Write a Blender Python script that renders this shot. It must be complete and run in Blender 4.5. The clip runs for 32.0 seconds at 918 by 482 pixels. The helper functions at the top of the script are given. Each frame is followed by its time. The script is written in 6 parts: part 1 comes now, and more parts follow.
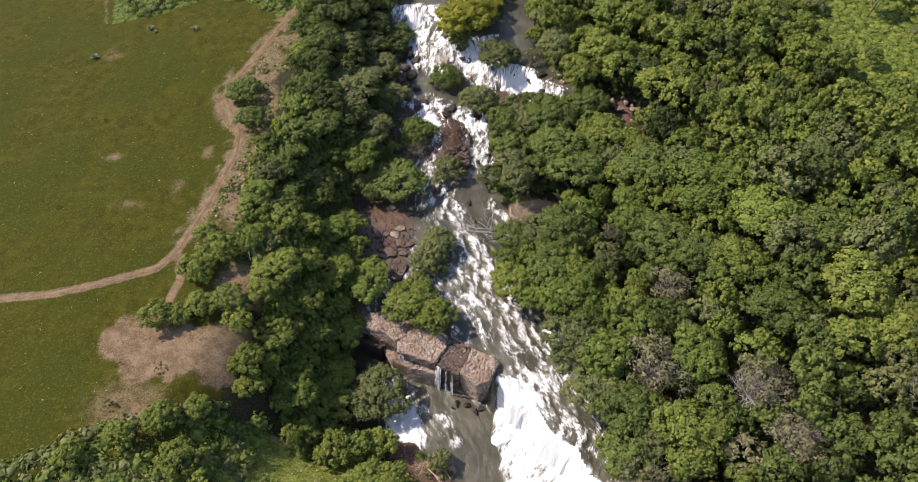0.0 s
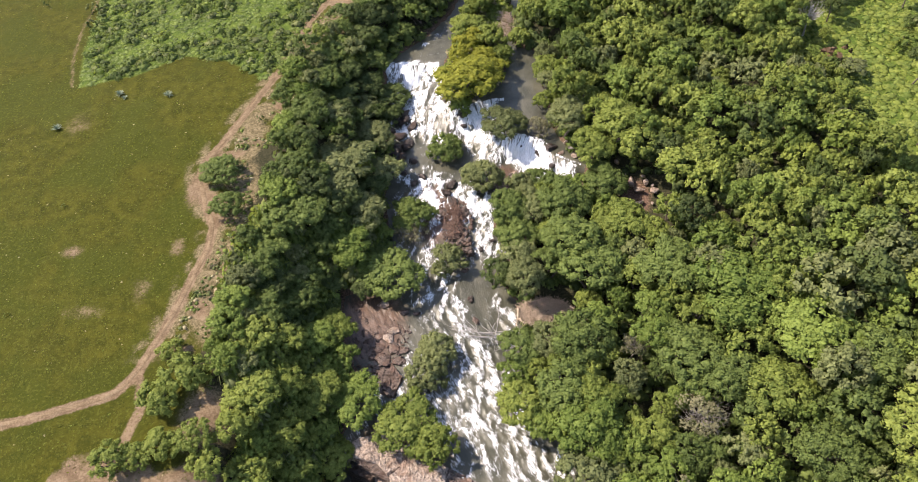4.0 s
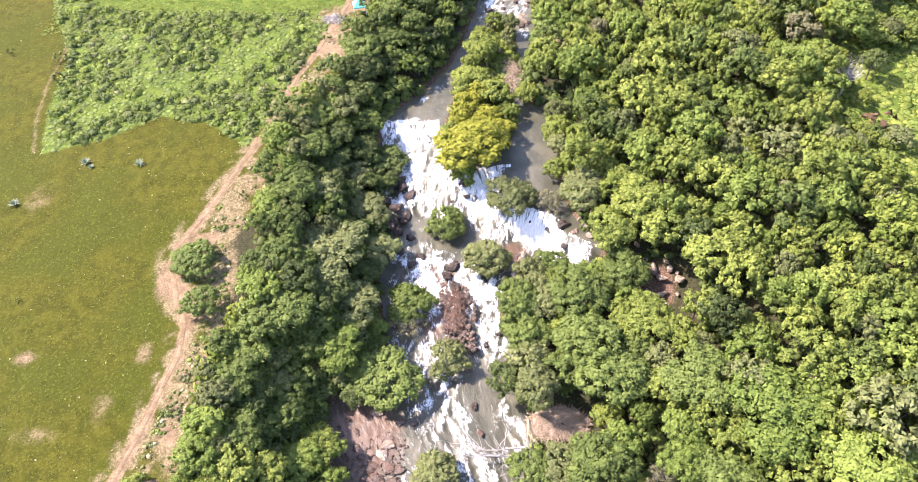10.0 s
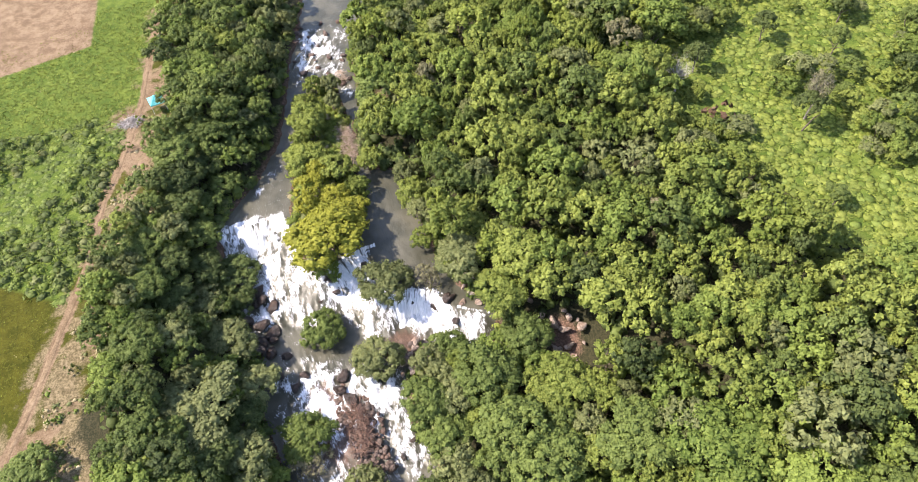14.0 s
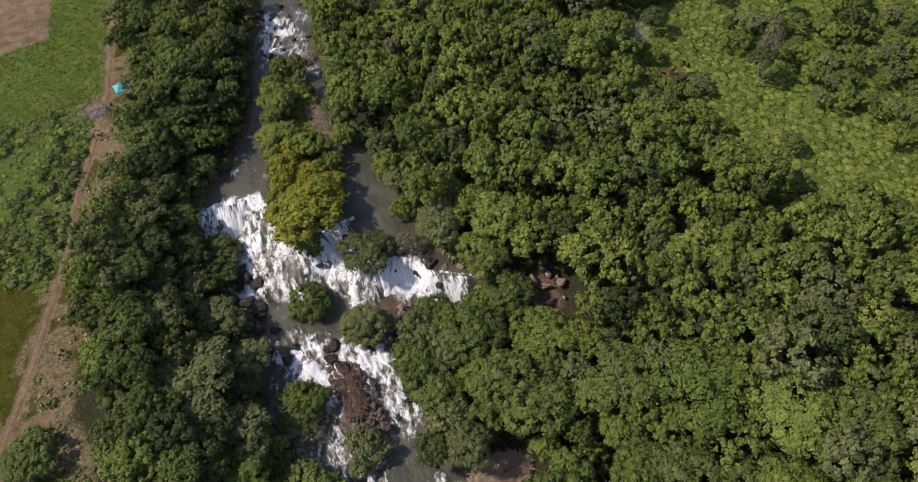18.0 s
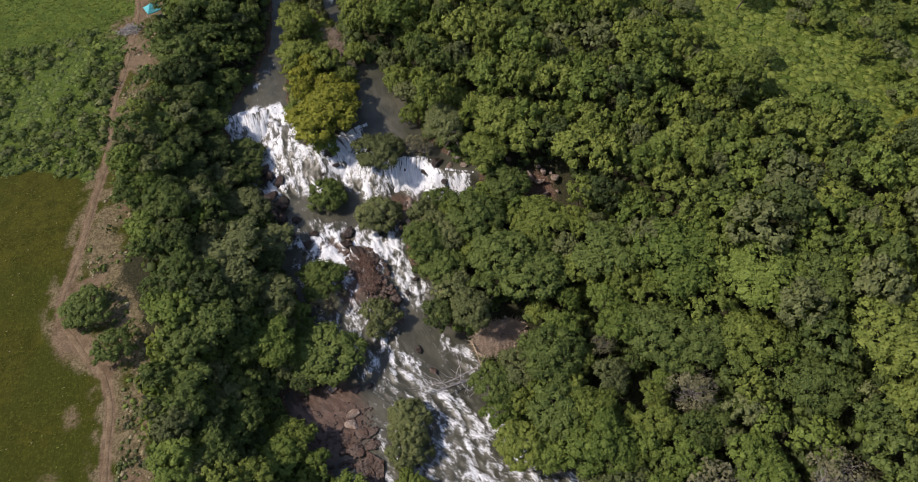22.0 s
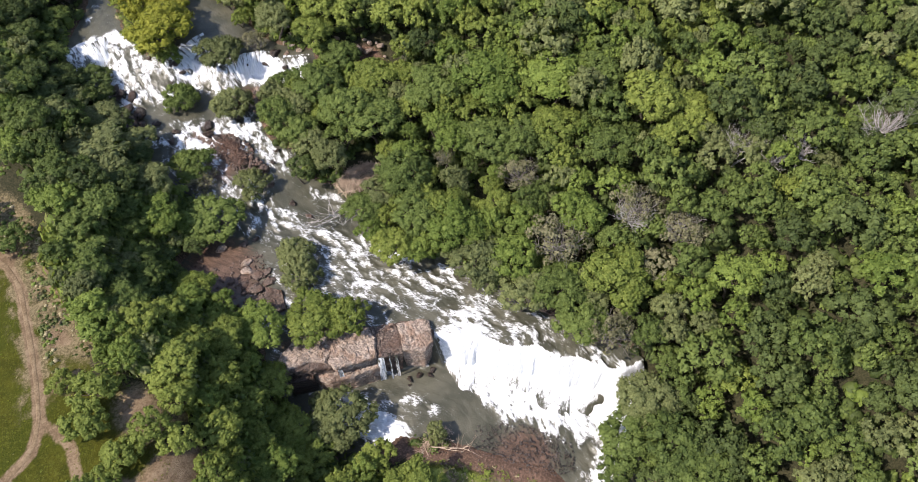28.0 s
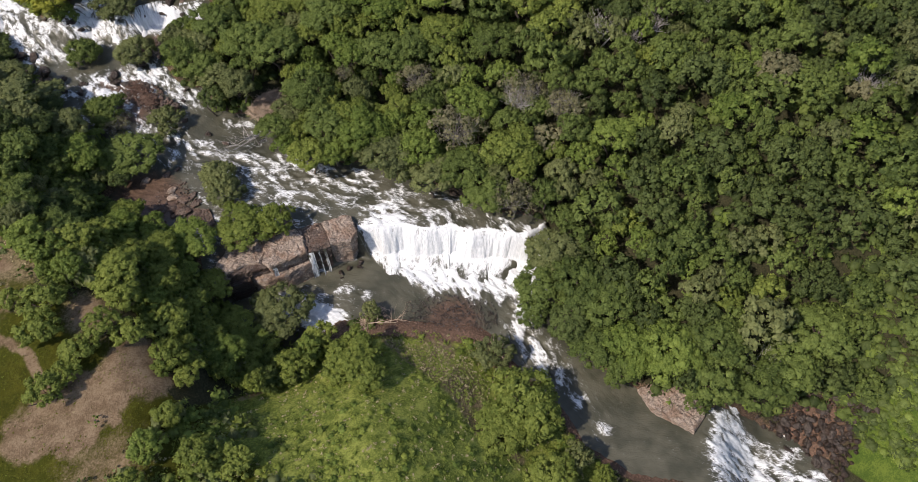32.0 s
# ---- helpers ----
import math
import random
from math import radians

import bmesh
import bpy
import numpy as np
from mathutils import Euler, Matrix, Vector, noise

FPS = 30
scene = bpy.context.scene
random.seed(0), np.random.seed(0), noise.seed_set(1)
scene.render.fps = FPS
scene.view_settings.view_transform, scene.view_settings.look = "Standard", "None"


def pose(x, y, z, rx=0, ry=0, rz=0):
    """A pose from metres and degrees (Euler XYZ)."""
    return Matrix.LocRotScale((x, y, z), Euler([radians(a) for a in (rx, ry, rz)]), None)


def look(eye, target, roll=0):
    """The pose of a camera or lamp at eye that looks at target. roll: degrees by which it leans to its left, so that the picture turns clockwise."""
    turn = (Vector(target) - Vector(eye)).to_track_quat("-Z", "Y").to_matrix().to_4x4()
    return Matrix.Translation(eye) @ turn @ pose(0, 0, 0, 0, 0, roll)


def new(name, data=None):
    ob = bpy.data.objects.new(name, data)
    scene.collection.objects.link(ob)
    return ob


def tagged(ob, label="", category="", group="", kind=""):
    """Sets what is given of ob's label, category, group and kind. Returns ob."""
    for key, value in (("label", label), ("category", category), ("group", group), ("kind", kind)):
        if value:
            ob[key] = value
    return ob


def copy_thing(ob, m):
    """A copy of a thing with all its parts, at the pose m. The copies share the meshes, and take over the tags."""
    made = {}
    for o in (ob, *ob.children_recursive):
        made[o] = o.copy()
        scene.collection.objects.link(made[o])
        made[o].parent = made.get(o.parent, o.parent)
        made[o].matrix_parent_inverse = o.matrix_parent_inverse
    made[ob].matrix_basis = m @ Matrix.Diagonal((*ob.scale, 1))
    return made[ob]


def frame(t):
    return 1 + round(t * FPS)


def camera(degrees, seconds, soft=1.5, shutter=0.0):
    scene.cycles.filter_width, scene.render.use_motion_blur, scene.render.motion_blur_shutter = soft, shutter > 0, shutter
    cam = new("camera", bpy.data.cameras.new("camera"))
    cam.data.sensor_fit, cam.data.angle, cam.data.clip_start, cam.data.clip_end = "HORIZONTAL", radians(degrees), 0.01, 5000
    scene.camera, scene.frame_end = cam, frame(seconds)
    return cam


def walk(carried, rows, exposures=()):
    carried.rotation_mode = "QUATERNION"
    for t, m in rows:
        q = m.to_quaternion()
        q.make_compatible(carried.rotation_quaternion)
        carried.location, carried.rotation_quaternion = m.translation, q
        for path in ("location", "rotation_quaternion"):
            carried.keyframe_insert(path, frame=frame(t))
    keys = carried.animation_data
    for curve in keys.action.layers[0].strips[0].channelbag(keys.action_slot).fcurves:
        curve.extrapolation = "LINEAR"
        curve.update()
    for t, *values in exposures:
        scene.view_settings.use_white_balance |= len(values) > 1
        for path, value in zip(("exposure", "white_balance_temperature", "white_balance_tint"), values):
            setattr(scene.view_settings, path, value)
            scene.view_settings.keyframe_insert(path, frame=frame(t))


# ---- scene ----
cam = camera(66.9, 32.0, soft=0.65)
METRES, EYE, TILT, LEAN, TURN = 142.6, 90.0, 2.2, 0.0, 0.0
ROWS = [
    (0.0, 0.0, 0.0, 0.0, -1.59, -52.7, 1.21),
    (0.5, 0.0002, 0.0198, -0.0009, -1.59, -52.69, 1.2),
    (1.0, 0.0007, 0.0394, -0.0018, -1.57, -52.65, 1.22),
    (1.5, 0.0004, 0.0594, -0.0026, -1.6, -52.66, 1.18),
    (2.0, 0.0011, 0.0791, -0.0034, -1.58, -52.65, 1.2),
    (2.5, 0.0018, 0.0986, -0.0042, -1.57, -52.63, 1.22),
    (3.0, 0.0018, 0.1184, -0.0052, -1.59, -52.61, 1.2),
    (3.5, 0.0028, 0.138, -0.0058, -1.56, -52.62, 1.23),
    (4.0, 0.0033, 0.1577, -0.0065, -1.56, -52.63, 1.22),
    (4.5, 0.0038, 0.1773, -0.0072, -1.56, -52.63, 1.24),
    (6.5, 0.0045, 0.2443, -0.0088, -1.6, -52.45, 1.13),
    (7.0, 0.0042, 0.2525, -0.0092, -1.62, -52.49, 1.13),
    (7.5, 0.0041, 0.2567, -0.01, -1.62, -52.59, 1.12),
    (8.0, 0.0038, 0.2633, -0.0098, -1.6, -52.96, 1.1),
    (8.5, 0.0035, 0.2713, -0.0103, -1.58, -53.01, 1.09),
    (9.0, 0.0033, 0.2811, -0.0106, -1.56, -53.06, 1.1),
    (9.5, 0.0033, 0.2925, -0.0108, -1.54, -53.08, 1.09),
    (10.0, 0.0029, 0.3047, -0.0111, -1.54, -53.07, 1.08),
    (10.5, 0.0031, 0.3188, -0.0116, -1.51, -53.09, 1.09),
    (11.0, 0.0036, 0.3332, -0.0122, -2.0, -53.07, 1.1),
    (11.5, 0.0046, 0.3485, -0.0128, -3.7, -53.07, 1.14),
    (12.0, 0.0049, 0.3652, -0.0135, -6.27, -53.11, 1.12),
    (12.5, 0.0052, 0.3822, -0.0141, -9.35, -53.13, 1.07),
    (13.0, 0.0056, 0.4012, -0.0142, -12.84, -53.1, 0.99),
    (13.5, 0.0066, 0.4151, -0.0158, -16.33, -52.96, 0.95),
    (14.0, 0.0057, 0.426, -0.0166, -20.32, -52.95, 0.83),
    (14.5, 0.005, 0.4337, -0.0169, -24.01, -53.02, 0.74),
    (16.5, -0.0103, 0.4288, -0.0166, -25.07, -53.42, 0.35),
    (17.0, -0.0154, 0.4215, -0.0162, -25.04, -53.55, 0.34),
    (17.5, -0.0211, 0.4121, -0.0159, -25.01, -53.68, 0.3),
    (18.0, -0.0272, 0.4013, -0.0154, -24.96, -53.82, 0.27),
    (18.5, -0.0346, 0.3889, -0.0146, -24.93, -53.95, 0.25),
    (19.0, -0.0423, 0.3759, -0.0138, -24.92, -54.14, 0.21),
    (19.5, -0.0488, 0.361, -0.0132, -24.84, -54.32, 0.25),
    (20.0, -0.0566, 0.3452, -0.0126, -24.8, -54.47, 0.21),
    (20.5, -0.0644, 0.3292, -0.0117, -24.77, -54.62, 0.18),
    (21.0, -0.0718, 0.3129, -0.0104, -24.72, -54.83, 0.17),
    (21.5, -0.0798, 0.2962, -0.0098, -24.68, -54.98, 0.14),
    (22.0, -0.0869, 0.2796, -0.0086, -24.63, -55.19, 0.13),
    (22.5, -0.0945, 0.262, -0.0083, -24.57, -55.28, 0.11),
    (23.0, -0.1028, 0.2457, -0.0072, -24.56, -55.45, 0.06),
    (23.5, -0.1101, 0.2284, -0.0065, -24.5, -55.57, 0.06),
    (24.0, -0.1175, 0.2116, -0.0053, -24.47, -55.73, 0.05),
    (24.5, -0.125, 0.1945, -0.0044, -24.42, -55.86, 0.06),
    (26.5, -0.1551, 0.1252, -0.0011, -32.09, -56.18, -0.46),
    (27.0, -0.1637, 0.1082, -0.0004, -34.5, -56.22, -0.65),
    (27.5, -0.1713, 0.0911, 0.0005, -37.24, -56.3, -0.8),
    (28.0, -0.1826, 0.0754, 0.001, -40.51, -56.26, -1.15),
    (28.5, -0.1935, 0.0595, 0.0019, -40.6, -56.32, -1.18),
    (29.0, -0.2006, 0.0424, 0.0033, -41.0, -56.47, -1.06),
    (29.5, -0.2103, 0.026, 0.0037, -44.99, -56.43, -1.29),
    (30.0, -0.2228, 0.0112, 0.0049, -49.09, -56.36, -1.65),
    (30.5, -0.2374, -0.0024, 0.0056, -50.59, -56.33, -1.85),
    (31.0, -0.2502, -0.017, 0.0066, -50.54, -56.39, -1.79),
    (31.5, -0.2632, -0.0318, 0.0052, -50.46, -56.39, -1.69),
    (32.0, -0.2767, -0.045, -0.0002, -50.41, -56.55, -1.62),
]
EXPOSURES = [(0.0, 0.59, 7100, 20), (1.0, 0.59, 7100, 20), (2.5, 0.83, 7100, 20), (4.0, 1.16, 7100, 20), (5.5, 1.56, 7000, 23), (7.0, 1.88, 6900, 25), (9.0, 2.03, 6800, 27), (11.0, 2.16, 6800, 27), (13.0, 2.23, 6800, 26),
             (14.0, 1.51, 6850, 21), (14.5, 1.01, 6850, 21), (16.0, 0.26, 6850, 20), (17.0, 0.16, 6850, 20), (19.0, -0.07, 6850, 21), (21.0, -0.07, 6750, 20), (23.0, 0.13, 6750, 20), (24.5, 0.31, 6750, 19),
             (26.5, 0.81, 6650, 16), (28.0, 0.81, 6650, 17), (30.0, 0.56, 6750, 17), (32.0, 0.19, 6850, 17)]
walk(cam, [(t, pose(0, 0, EYE, TILT, LEAN, TURN) @ pose(METRES * x, METRES * y, METRES * z, 90 + pitch, roll, yaw)) for t, x, y, z, yaw, pitch, roll in ROWS], EXPOSURES)

# ---- daylight ----
SUN_AZ, SUN_EL = 162.0, 48.0          # degrees: direction towards the sun from +x, and its height
world = bpy.data.worlds.new("daylight")
scene.world = world
world.use_nodes = True
wn = world.node_tree
sky = wn.nodes.new("ShaderNodeTexSky")
sky.sky_type, sky.sun_disc = "NISHITA", False
sky.sun_elevation, sky.sun_rotation = radians(SUN_EL), radians(90 - SUN_AZ)
wn.links.new(sky.outputs[0], wn.nodes["Background"].inputs[0])
wn.nodes["Background"].inputs[1].default_value = 0.15
sun_data = bpy.data.lights.new("sun", "SUN")
sun_data.energy, sun_data.angle, sun_data.color = 3.9, radians(0.6), (1.0, 0.95, 0.86)
sun = new("sun", sun_data)
ca, sa, ce, se = math.cos(radians(SUN_AZ)), math.sin(radians(SUN_AZ)), math.cos(radians(SUN_EL)), math.sin(radians(SUN_EL))
sun.matrix_world = look((200 * ca * ce, 200 * sa * ce, 200 * se), (0, 0, 0))


# ---- materials ----
class Nodes:
    """A small builder of node materials."""

    def __init__(self, name):
        self.mat = bpy.data.materials.new(name)
        self.mat.use_nodes = True
        self.tree = self.mat.node_tree
        self.bsdf = self.tree.nodes["Principled BSDF"]

    def add(self, kind, **inputs):
        n = self.tree.nodes.new("ShaderNode" + kind)
        for key, value in inputs.items():
            self.plug(n.inputs[key.replace("_", " ")], value)
        return n

    def plug(self, socket, value):
        if isinstance(value, bpy.types.NodeSocket):
            self.tree.links.new(value, socket)
        else:
            socket.default_value = value

    def coords(self):
        return self.add("NewGeometry").outputs["Position"]

    def noise(self, scale, detail=3.0, rough=0.55, vector=None):
        n = self.add("TexNoise", Scale=scale, Detail=detail, Roughness=rough)
        self.plug(n.inputs["Vector"], vector if vector is not None else self.coords())
        return n.outputs["Fac"]

    def attribute(self, name):
        n = self.tree.nodes.new("ShaderNodeAttribute")
        n.attribute_name = name
        return n

    def maths(self, op, a, b=0.0, clamp=False):
        n = self.tree.nodes.new("ShaderNodeMath")
        n.operation, n.use_clamp = op, clamp
        self.plug(n.inputs[0], a)
        self.plug(n.inputs[1], b)
        return n.outputs[0]

    def span(self, value, lo, hi, a=0.0, b=1.0):
        n = self.tree.nodes.new("ShaderNodeMapRange")
        n.interpolation_type = "SMOOTHSTEP"
        for i, v in enumerate((value, lo, hi, a, b)):
            self.plug(n.inputs[i], v)
        return n.outputs[0]

    def mix(self, fac, a, b):
        n = self.tree.nodes.new("ShaderNodeMix")
        n.data_type = "RGBA"
        self.plug(n.inputs[0], fac)
        for i, c in ((6, a), (7, b)):
            self.plug(n.inputs[i], (*c, 1) if isinstance(c, tuple) else c)
        return n.outputs[2]

    def bump(self, height, strength, distance):
        return self.add("Bump", Height=height, Strength=strength, Distance=distance).outputs[0]

    def finish(self, colour, rough=0.8, normal=None, spec=0.3):
        self.plug(self.bsdf.inputs["Base Color"], (*colour, 1) if isinstance(colour, tuple) else colour)
        self.plug(self.bsdf.inputs["Roughness"], rough)
        self.plug(self.bsdf.inputs["Specular IOR Level"], spec)
        if normal is not None:
            self.plug(self.bsdf.inputs["Normal"], normal)
        return self.mat


def leaf_material(name, dark, light, translucent=0.26, spread=0.45):
    """Foliage: colour varies from leaf spray to leaf spray and from plant to plant; shading follows the rounded tufts."""
    m = Nodes(name)
    island = m.add("NewGeometry").outputs["Random Per Island"]
    plant = m.maths("FRACT", m.maths("ADD", m.add("ObjectInfo").outputs["Random"], m.attribute("plant").outputs["Fac"]))
    fac = m.maths("ADD", m.maths("MULTIPLY", island, 1 - spread), m.maths("MULTIPLY", plant, spread))
    patch, grain = m.noise(0.4, 2.0), m.noise(5.0, 3.0, 0.7)
    fac = m.maths("ADD", fac, m.maths("MULTIPLY", m.maths("SUBTRACT", patch, 0.5), 0.6))
    fac = m.maths("ADD", fac, m.maths("MULTIPLY", m.maths("SUBTRACT", grain, 0.5), 1.35), clamp=True)
    colour = m.mix(fac, dark, light)
    turned = m.tree.nodes.new("ShaderNodeVectorTransform")
    turned.vector_type, turned.convert_from, turned.convert_to = "NORMAL", "OBJECT", "WORLD"
    m.plug(turned.inputs[0], m.attribute("tuft").outputs["Vector"])
    face = m.add("VectorMath")
    face.operation = "MULTIPLY_ADD"
    m.plug(face.inputs[0], m.add("NewGeometry").outputs["Normal"])
    m.plug(face.inputs[1], (0.65, 0.65, 0.65))
    m.plug(face.inputs[2], turned.outputs[0])
    normal = m.add("VectorMath")
    normal.operation = "NORMALIZE"
    m.plug(normal.inputs[0], face.outputs[0])
    m.finish(colour, 0.6, normal.outputs[0], 0.12)
    tr = m.add("BsdfTranslucent", Color=m.mix(0.5, colour, (light[0] * 1.1, light[1] * 1.15, light[2] * 0.5)))
    mixer = m.add("MixShader")
    m.plug(mixer.inputs[0], translucent)
    m.plug(mixer.inputs[1], m.bsdf.outputs[0])
    m.plug(mixer.inputs[2], tr.outputs[0])
    m.plug(m.tree.nodes["Material Output"].inputs[0], mixer.outputs[0])
    return m.mat


def bark_material(name, dark, light):
    m = Nodes(name)
    n = m.noise(4.0, 4.0)
    return m.finish(m.mix(m.span(n, 0.3, 0.7), dark, light), 0.9, m.bump(n, 0.6, 0.05), 0.15)


def rock_material(name, dark, light, stain, wet=0.75, crackle=1.0):
    m = Nodes(name)
    big, fine, grit = m.noise(0.55, 3.0), m.noise(3.2, 6.0, 0.75), m.noise(14.0, 3.0, 0.7)
    colour = m.mix(m.span(m.maths("ADD", m.maths("MULTIPLY", fine, 0.7), m.maths("MULTIPLY", grit, 0.3)), 0.36, 0.66), dark, light)
    colour = m.mix(m.span(big, 0.45, 0.62, 0.0, 0.8), colour, stain)
    colour = m.mix(m.span(m.noise(1.3, 5.0, 0.7), 0.54, 0.66, 0.0, 0.75), colour, (stain[0] * 0.5, stain[1] * 0.48, stain[2] * 0.46))
    beds = m.add("VectorMath")
    beds.operation = "MULTIPLY"
    m.plug(beds.inputs[0], m.coords())
    m.plug(beds.inputs[1], (0.25, 0.25, 3.2))
    layer = m.noise(1.0, 4.0, 0.65, beds.outputs[0])
    colour = m.mix(m.span(layer, 0.54, 0.66, 0.0, 0.45), colour, (dark[0] * 0.7, dark[1] * 0.68, dark[2] * 0.66))
    crack = m.tree.nodes.new("ShaderNodeTexVoronoi")
    crack.feature = "DISTANCE_TO_EDGE"
    bent = m.add("VectorMath")
    warp = m.tree.nodes.new("ShaderNodeTexNoise")
    warp.inputs["Scale"].default_value = 0.5
    m.plug(warp.inputs["Vector"], m.coords())
    bent.operation = "MULTIPLY_ADD"
    m.plug(bent.inputs[0], warp.outputs["Color"])
    m.plug(bent.inputs[1], (2.6, 2.6, 2.6))
    m.plug(bent.inputs[2], m.coords())
    m.plug(crack.inputs["Vector"], bent.outputs[0])
    m.plug(crack.inputs["Scale"], 0.30)
    line = m.span(m.maths("ADD", crack.outputs["Distance"], m.maths("MULTIPLY", m.maths("SUBTRACT", fine, 0.5), 0.10)), 0.0, 0.02, 1.0 - 0.75 * crackle, 1.0)
    colour = m.mix(line, (dark[0] * 0.45, dark[1] * 0.45, dark[2] * 0.45), colour)
    return m.finish(colour, wet, m.bump(m.maths("ADD", m.maths("ADD", big, fine), m.maths("MULTIPLY", line, 0.5)), 1.0, 0.30), 0.4)


LEAF = {
    "deep": leaf_material("deep_green_leaves", (0.033, 0.050, 0.017), (0.115, 0.150, 0.046)),
    "mid": leaf_material("green_leaves", (0.046, 0.070, 0.020), (0.166, 0.215, 0.056)),
    "olive": leaf_material("olive_leaves", (0.070, 0.086, 0.034), (0.212, 0.236, 0.092)),
    "bright": leaf_material("yellow_green_leaves", (0.080, 0.112, 0.024), (0.244, 0.286, 0.064)),
    "yellow": leaf_material("yellow_leaves", (0.120, 0.136, 0.018), (0.310, 0.312, 0.046)),
    "brown": leaf_material("brownish_leaves", (0.110, 0.108, 0.056), (0.262, 0.250, 0.140)),
    "red": leaf_material("reddish_leaves", (0.095, 0.058, 0.036), (0.210, 0.135, 0.085)),
    "scrub": leaf_material("scrub_leaves", (0.076, 0.112, 0.020), (0.232, 0.275, 0.056)),
    "fresh": leaf_material("fresh_green_leaves", (0.062, 0.098, 0.020), (0.208, 0.268, 0.060)),
    "straw": leaf_material("straw", (0.220, 0.185, 0.100), (0.460, 0.400, 0.250)),
    "blade": leaf_material("grass_blades", (0.059, 0.069, 0.006), (0.124, 0.130, 0.013)),
}
BARK = bark_material("bark", (0.05, 0.038, 0.028), (0.17, 0.14, 0.11))
GREYBARK = bark_material("grey_bark", (0.12, 0.105, 0.090), (0.27, 0.245, 0.215))
DEADWOOD = bark_material("bleached_wood", (0.22, 0.20, 0.18), (0.46, 0.43, 0.40))
DRIFTWOOD = bark_material("driftwood", (0.22, 0.160, 0.11), (0.52, 0.41, 0.31))
REDWOOD = bark_material("reddish_wood", (0.095, 0.058, 0.042), (0.245, 0.155, 0.115))
ROCK = rock_material("river_rock", (0.060, 0.044, 0.035), (0.215, 0.160, 0.128), (0.120, 0.072, 0.050))
SLAB = rock_material("ledge_rock", (0.165, 0.128, 0.100), (0.540, 0.435, 0.350), (0.260, 0.172, 0.120), 0.75, 0.5)
GRAVEL = rock_material("wet_gravel", (0.038, 0.032, 0.027), (0.140, 0.112, 0.094), (0.070, 0.050, 0.040), 0.5)
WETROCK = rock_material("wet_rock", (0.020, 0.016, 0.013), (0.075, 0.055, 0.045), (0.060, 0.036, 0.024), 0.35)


def ground_material():
    """Grass, soil and forest floor, laid out by the masks cover and cover_b."""
    m = Nodes("ground")
    a, b = m.attribute("cover"), m.attribute("cover_b")
    ca_, cb_ = m.add("SeparateColor", Color=a.outputs["Color"]), m.add("SeparateColor", Color=b.outputs["Color"])
    fine, mid, big = m.noise(3.5, 5.0, 0.65), m.noise(0.55, 4.0), m.noise(0.07, 3.0)
    tuft = m.noise(9.0, 3.0, 0.6)
    grass = m.mix(m.span(mid, 0.35, 0.68), (0.037, 0.039, 0.004), (0.064, 0.062, 0.007))
    grass = m.mix(m.span(big, 0.42, 0.6), grass, m.mix(fine, (0.029, 0.037, 0.004), (0.052, 0.058, 0.006)))
    grass = m.mix(m.span(fine, 0.50, 0.70, 0.0, 0.7), grass, (0.015, 0.021, 0.004))
    grass = m.mix(m.span(m.noise(2.3, 5.0, 0.75), 0.50, 0.64, 0.0, 0.8), grass, (0.080, 0.082, 0.012))
    dry = m.mix(m.span(m.maths("ADD", fine, m.noise(1.6, 4.0, 0.7)), 0.75, 1.3), (0.080, 0.064, 0.030), (0.240, 0.190, 0.110))
    dirt = m.mix(m.span(m.maths("ADD", fine, mid), 0.75, 1.3), (0.126, 0.085, 0.050), (0.235, 0.172, 0.108))
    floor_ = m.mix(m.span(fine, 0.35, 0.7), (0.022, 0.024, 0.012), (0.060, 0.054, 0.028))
    mud = m.mix(m.span(fine, 0.4, 0.7), (0.088, 0.055, 0.038), (0.215, 0.136, 0.098))
    lush = m.mix(m.span(m.maths("ADD", fine, mid), 0.8, 1.25), (0.085, 0.112, 0.020), (0.250, 0.275, 0.062))

    thicket = m.mix(m.span(m.maths("ADD", fine, mid), 0.8, 1.25), (0.050, 0.084, 0.014), (0.112, 0.150, 0.026))

    def masked(value, base, over, edge=0.22):
        wob = m.maths("ADD", value, m.maths("MULTIPLY", m.maths("SUBTRACT", m.maths("ADD", m.maths("MULTIPLY", fine, 0.6), m.maths("MULTIPLY", mid, 0.4)), 0.5), 0.9))
        return m.mix(m.span(wob, 0.5 - edge, 0.5 + edge), base, over)

    colour = masked(cb_.outputs[1], grass, lush)
    colour = masked(cb_.outputs[2], colour, thicket)
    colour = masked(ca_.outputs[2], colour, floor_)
    colour = masked(ca_.outputs[1], colour, dry)
    colour = masked(ca_.outputs[0], colour, dirt)
    colour = masked(cb_.outputs[0], colour, mud)
    return m.finish(colour, 0.92, m.bump(m.maths("ADD", fine, tuft), 0.7, 0.12), 0.1)


def track_material():
    m = Nodes("red_earth")
    fine, mid = m.noise(4.0, 5.0, 0.65), m.noise(0.5, 3.0)
    colour = m.mix(m.span(m.maths("ADD", fine, mid), 0.7, 1.35), (0.120, 0.083, 0.048), (0.228, 0.168, 0.104))
    return m.finish(colour, 0.95, m.bump(fine, 0.5, 0.06), 0.1)


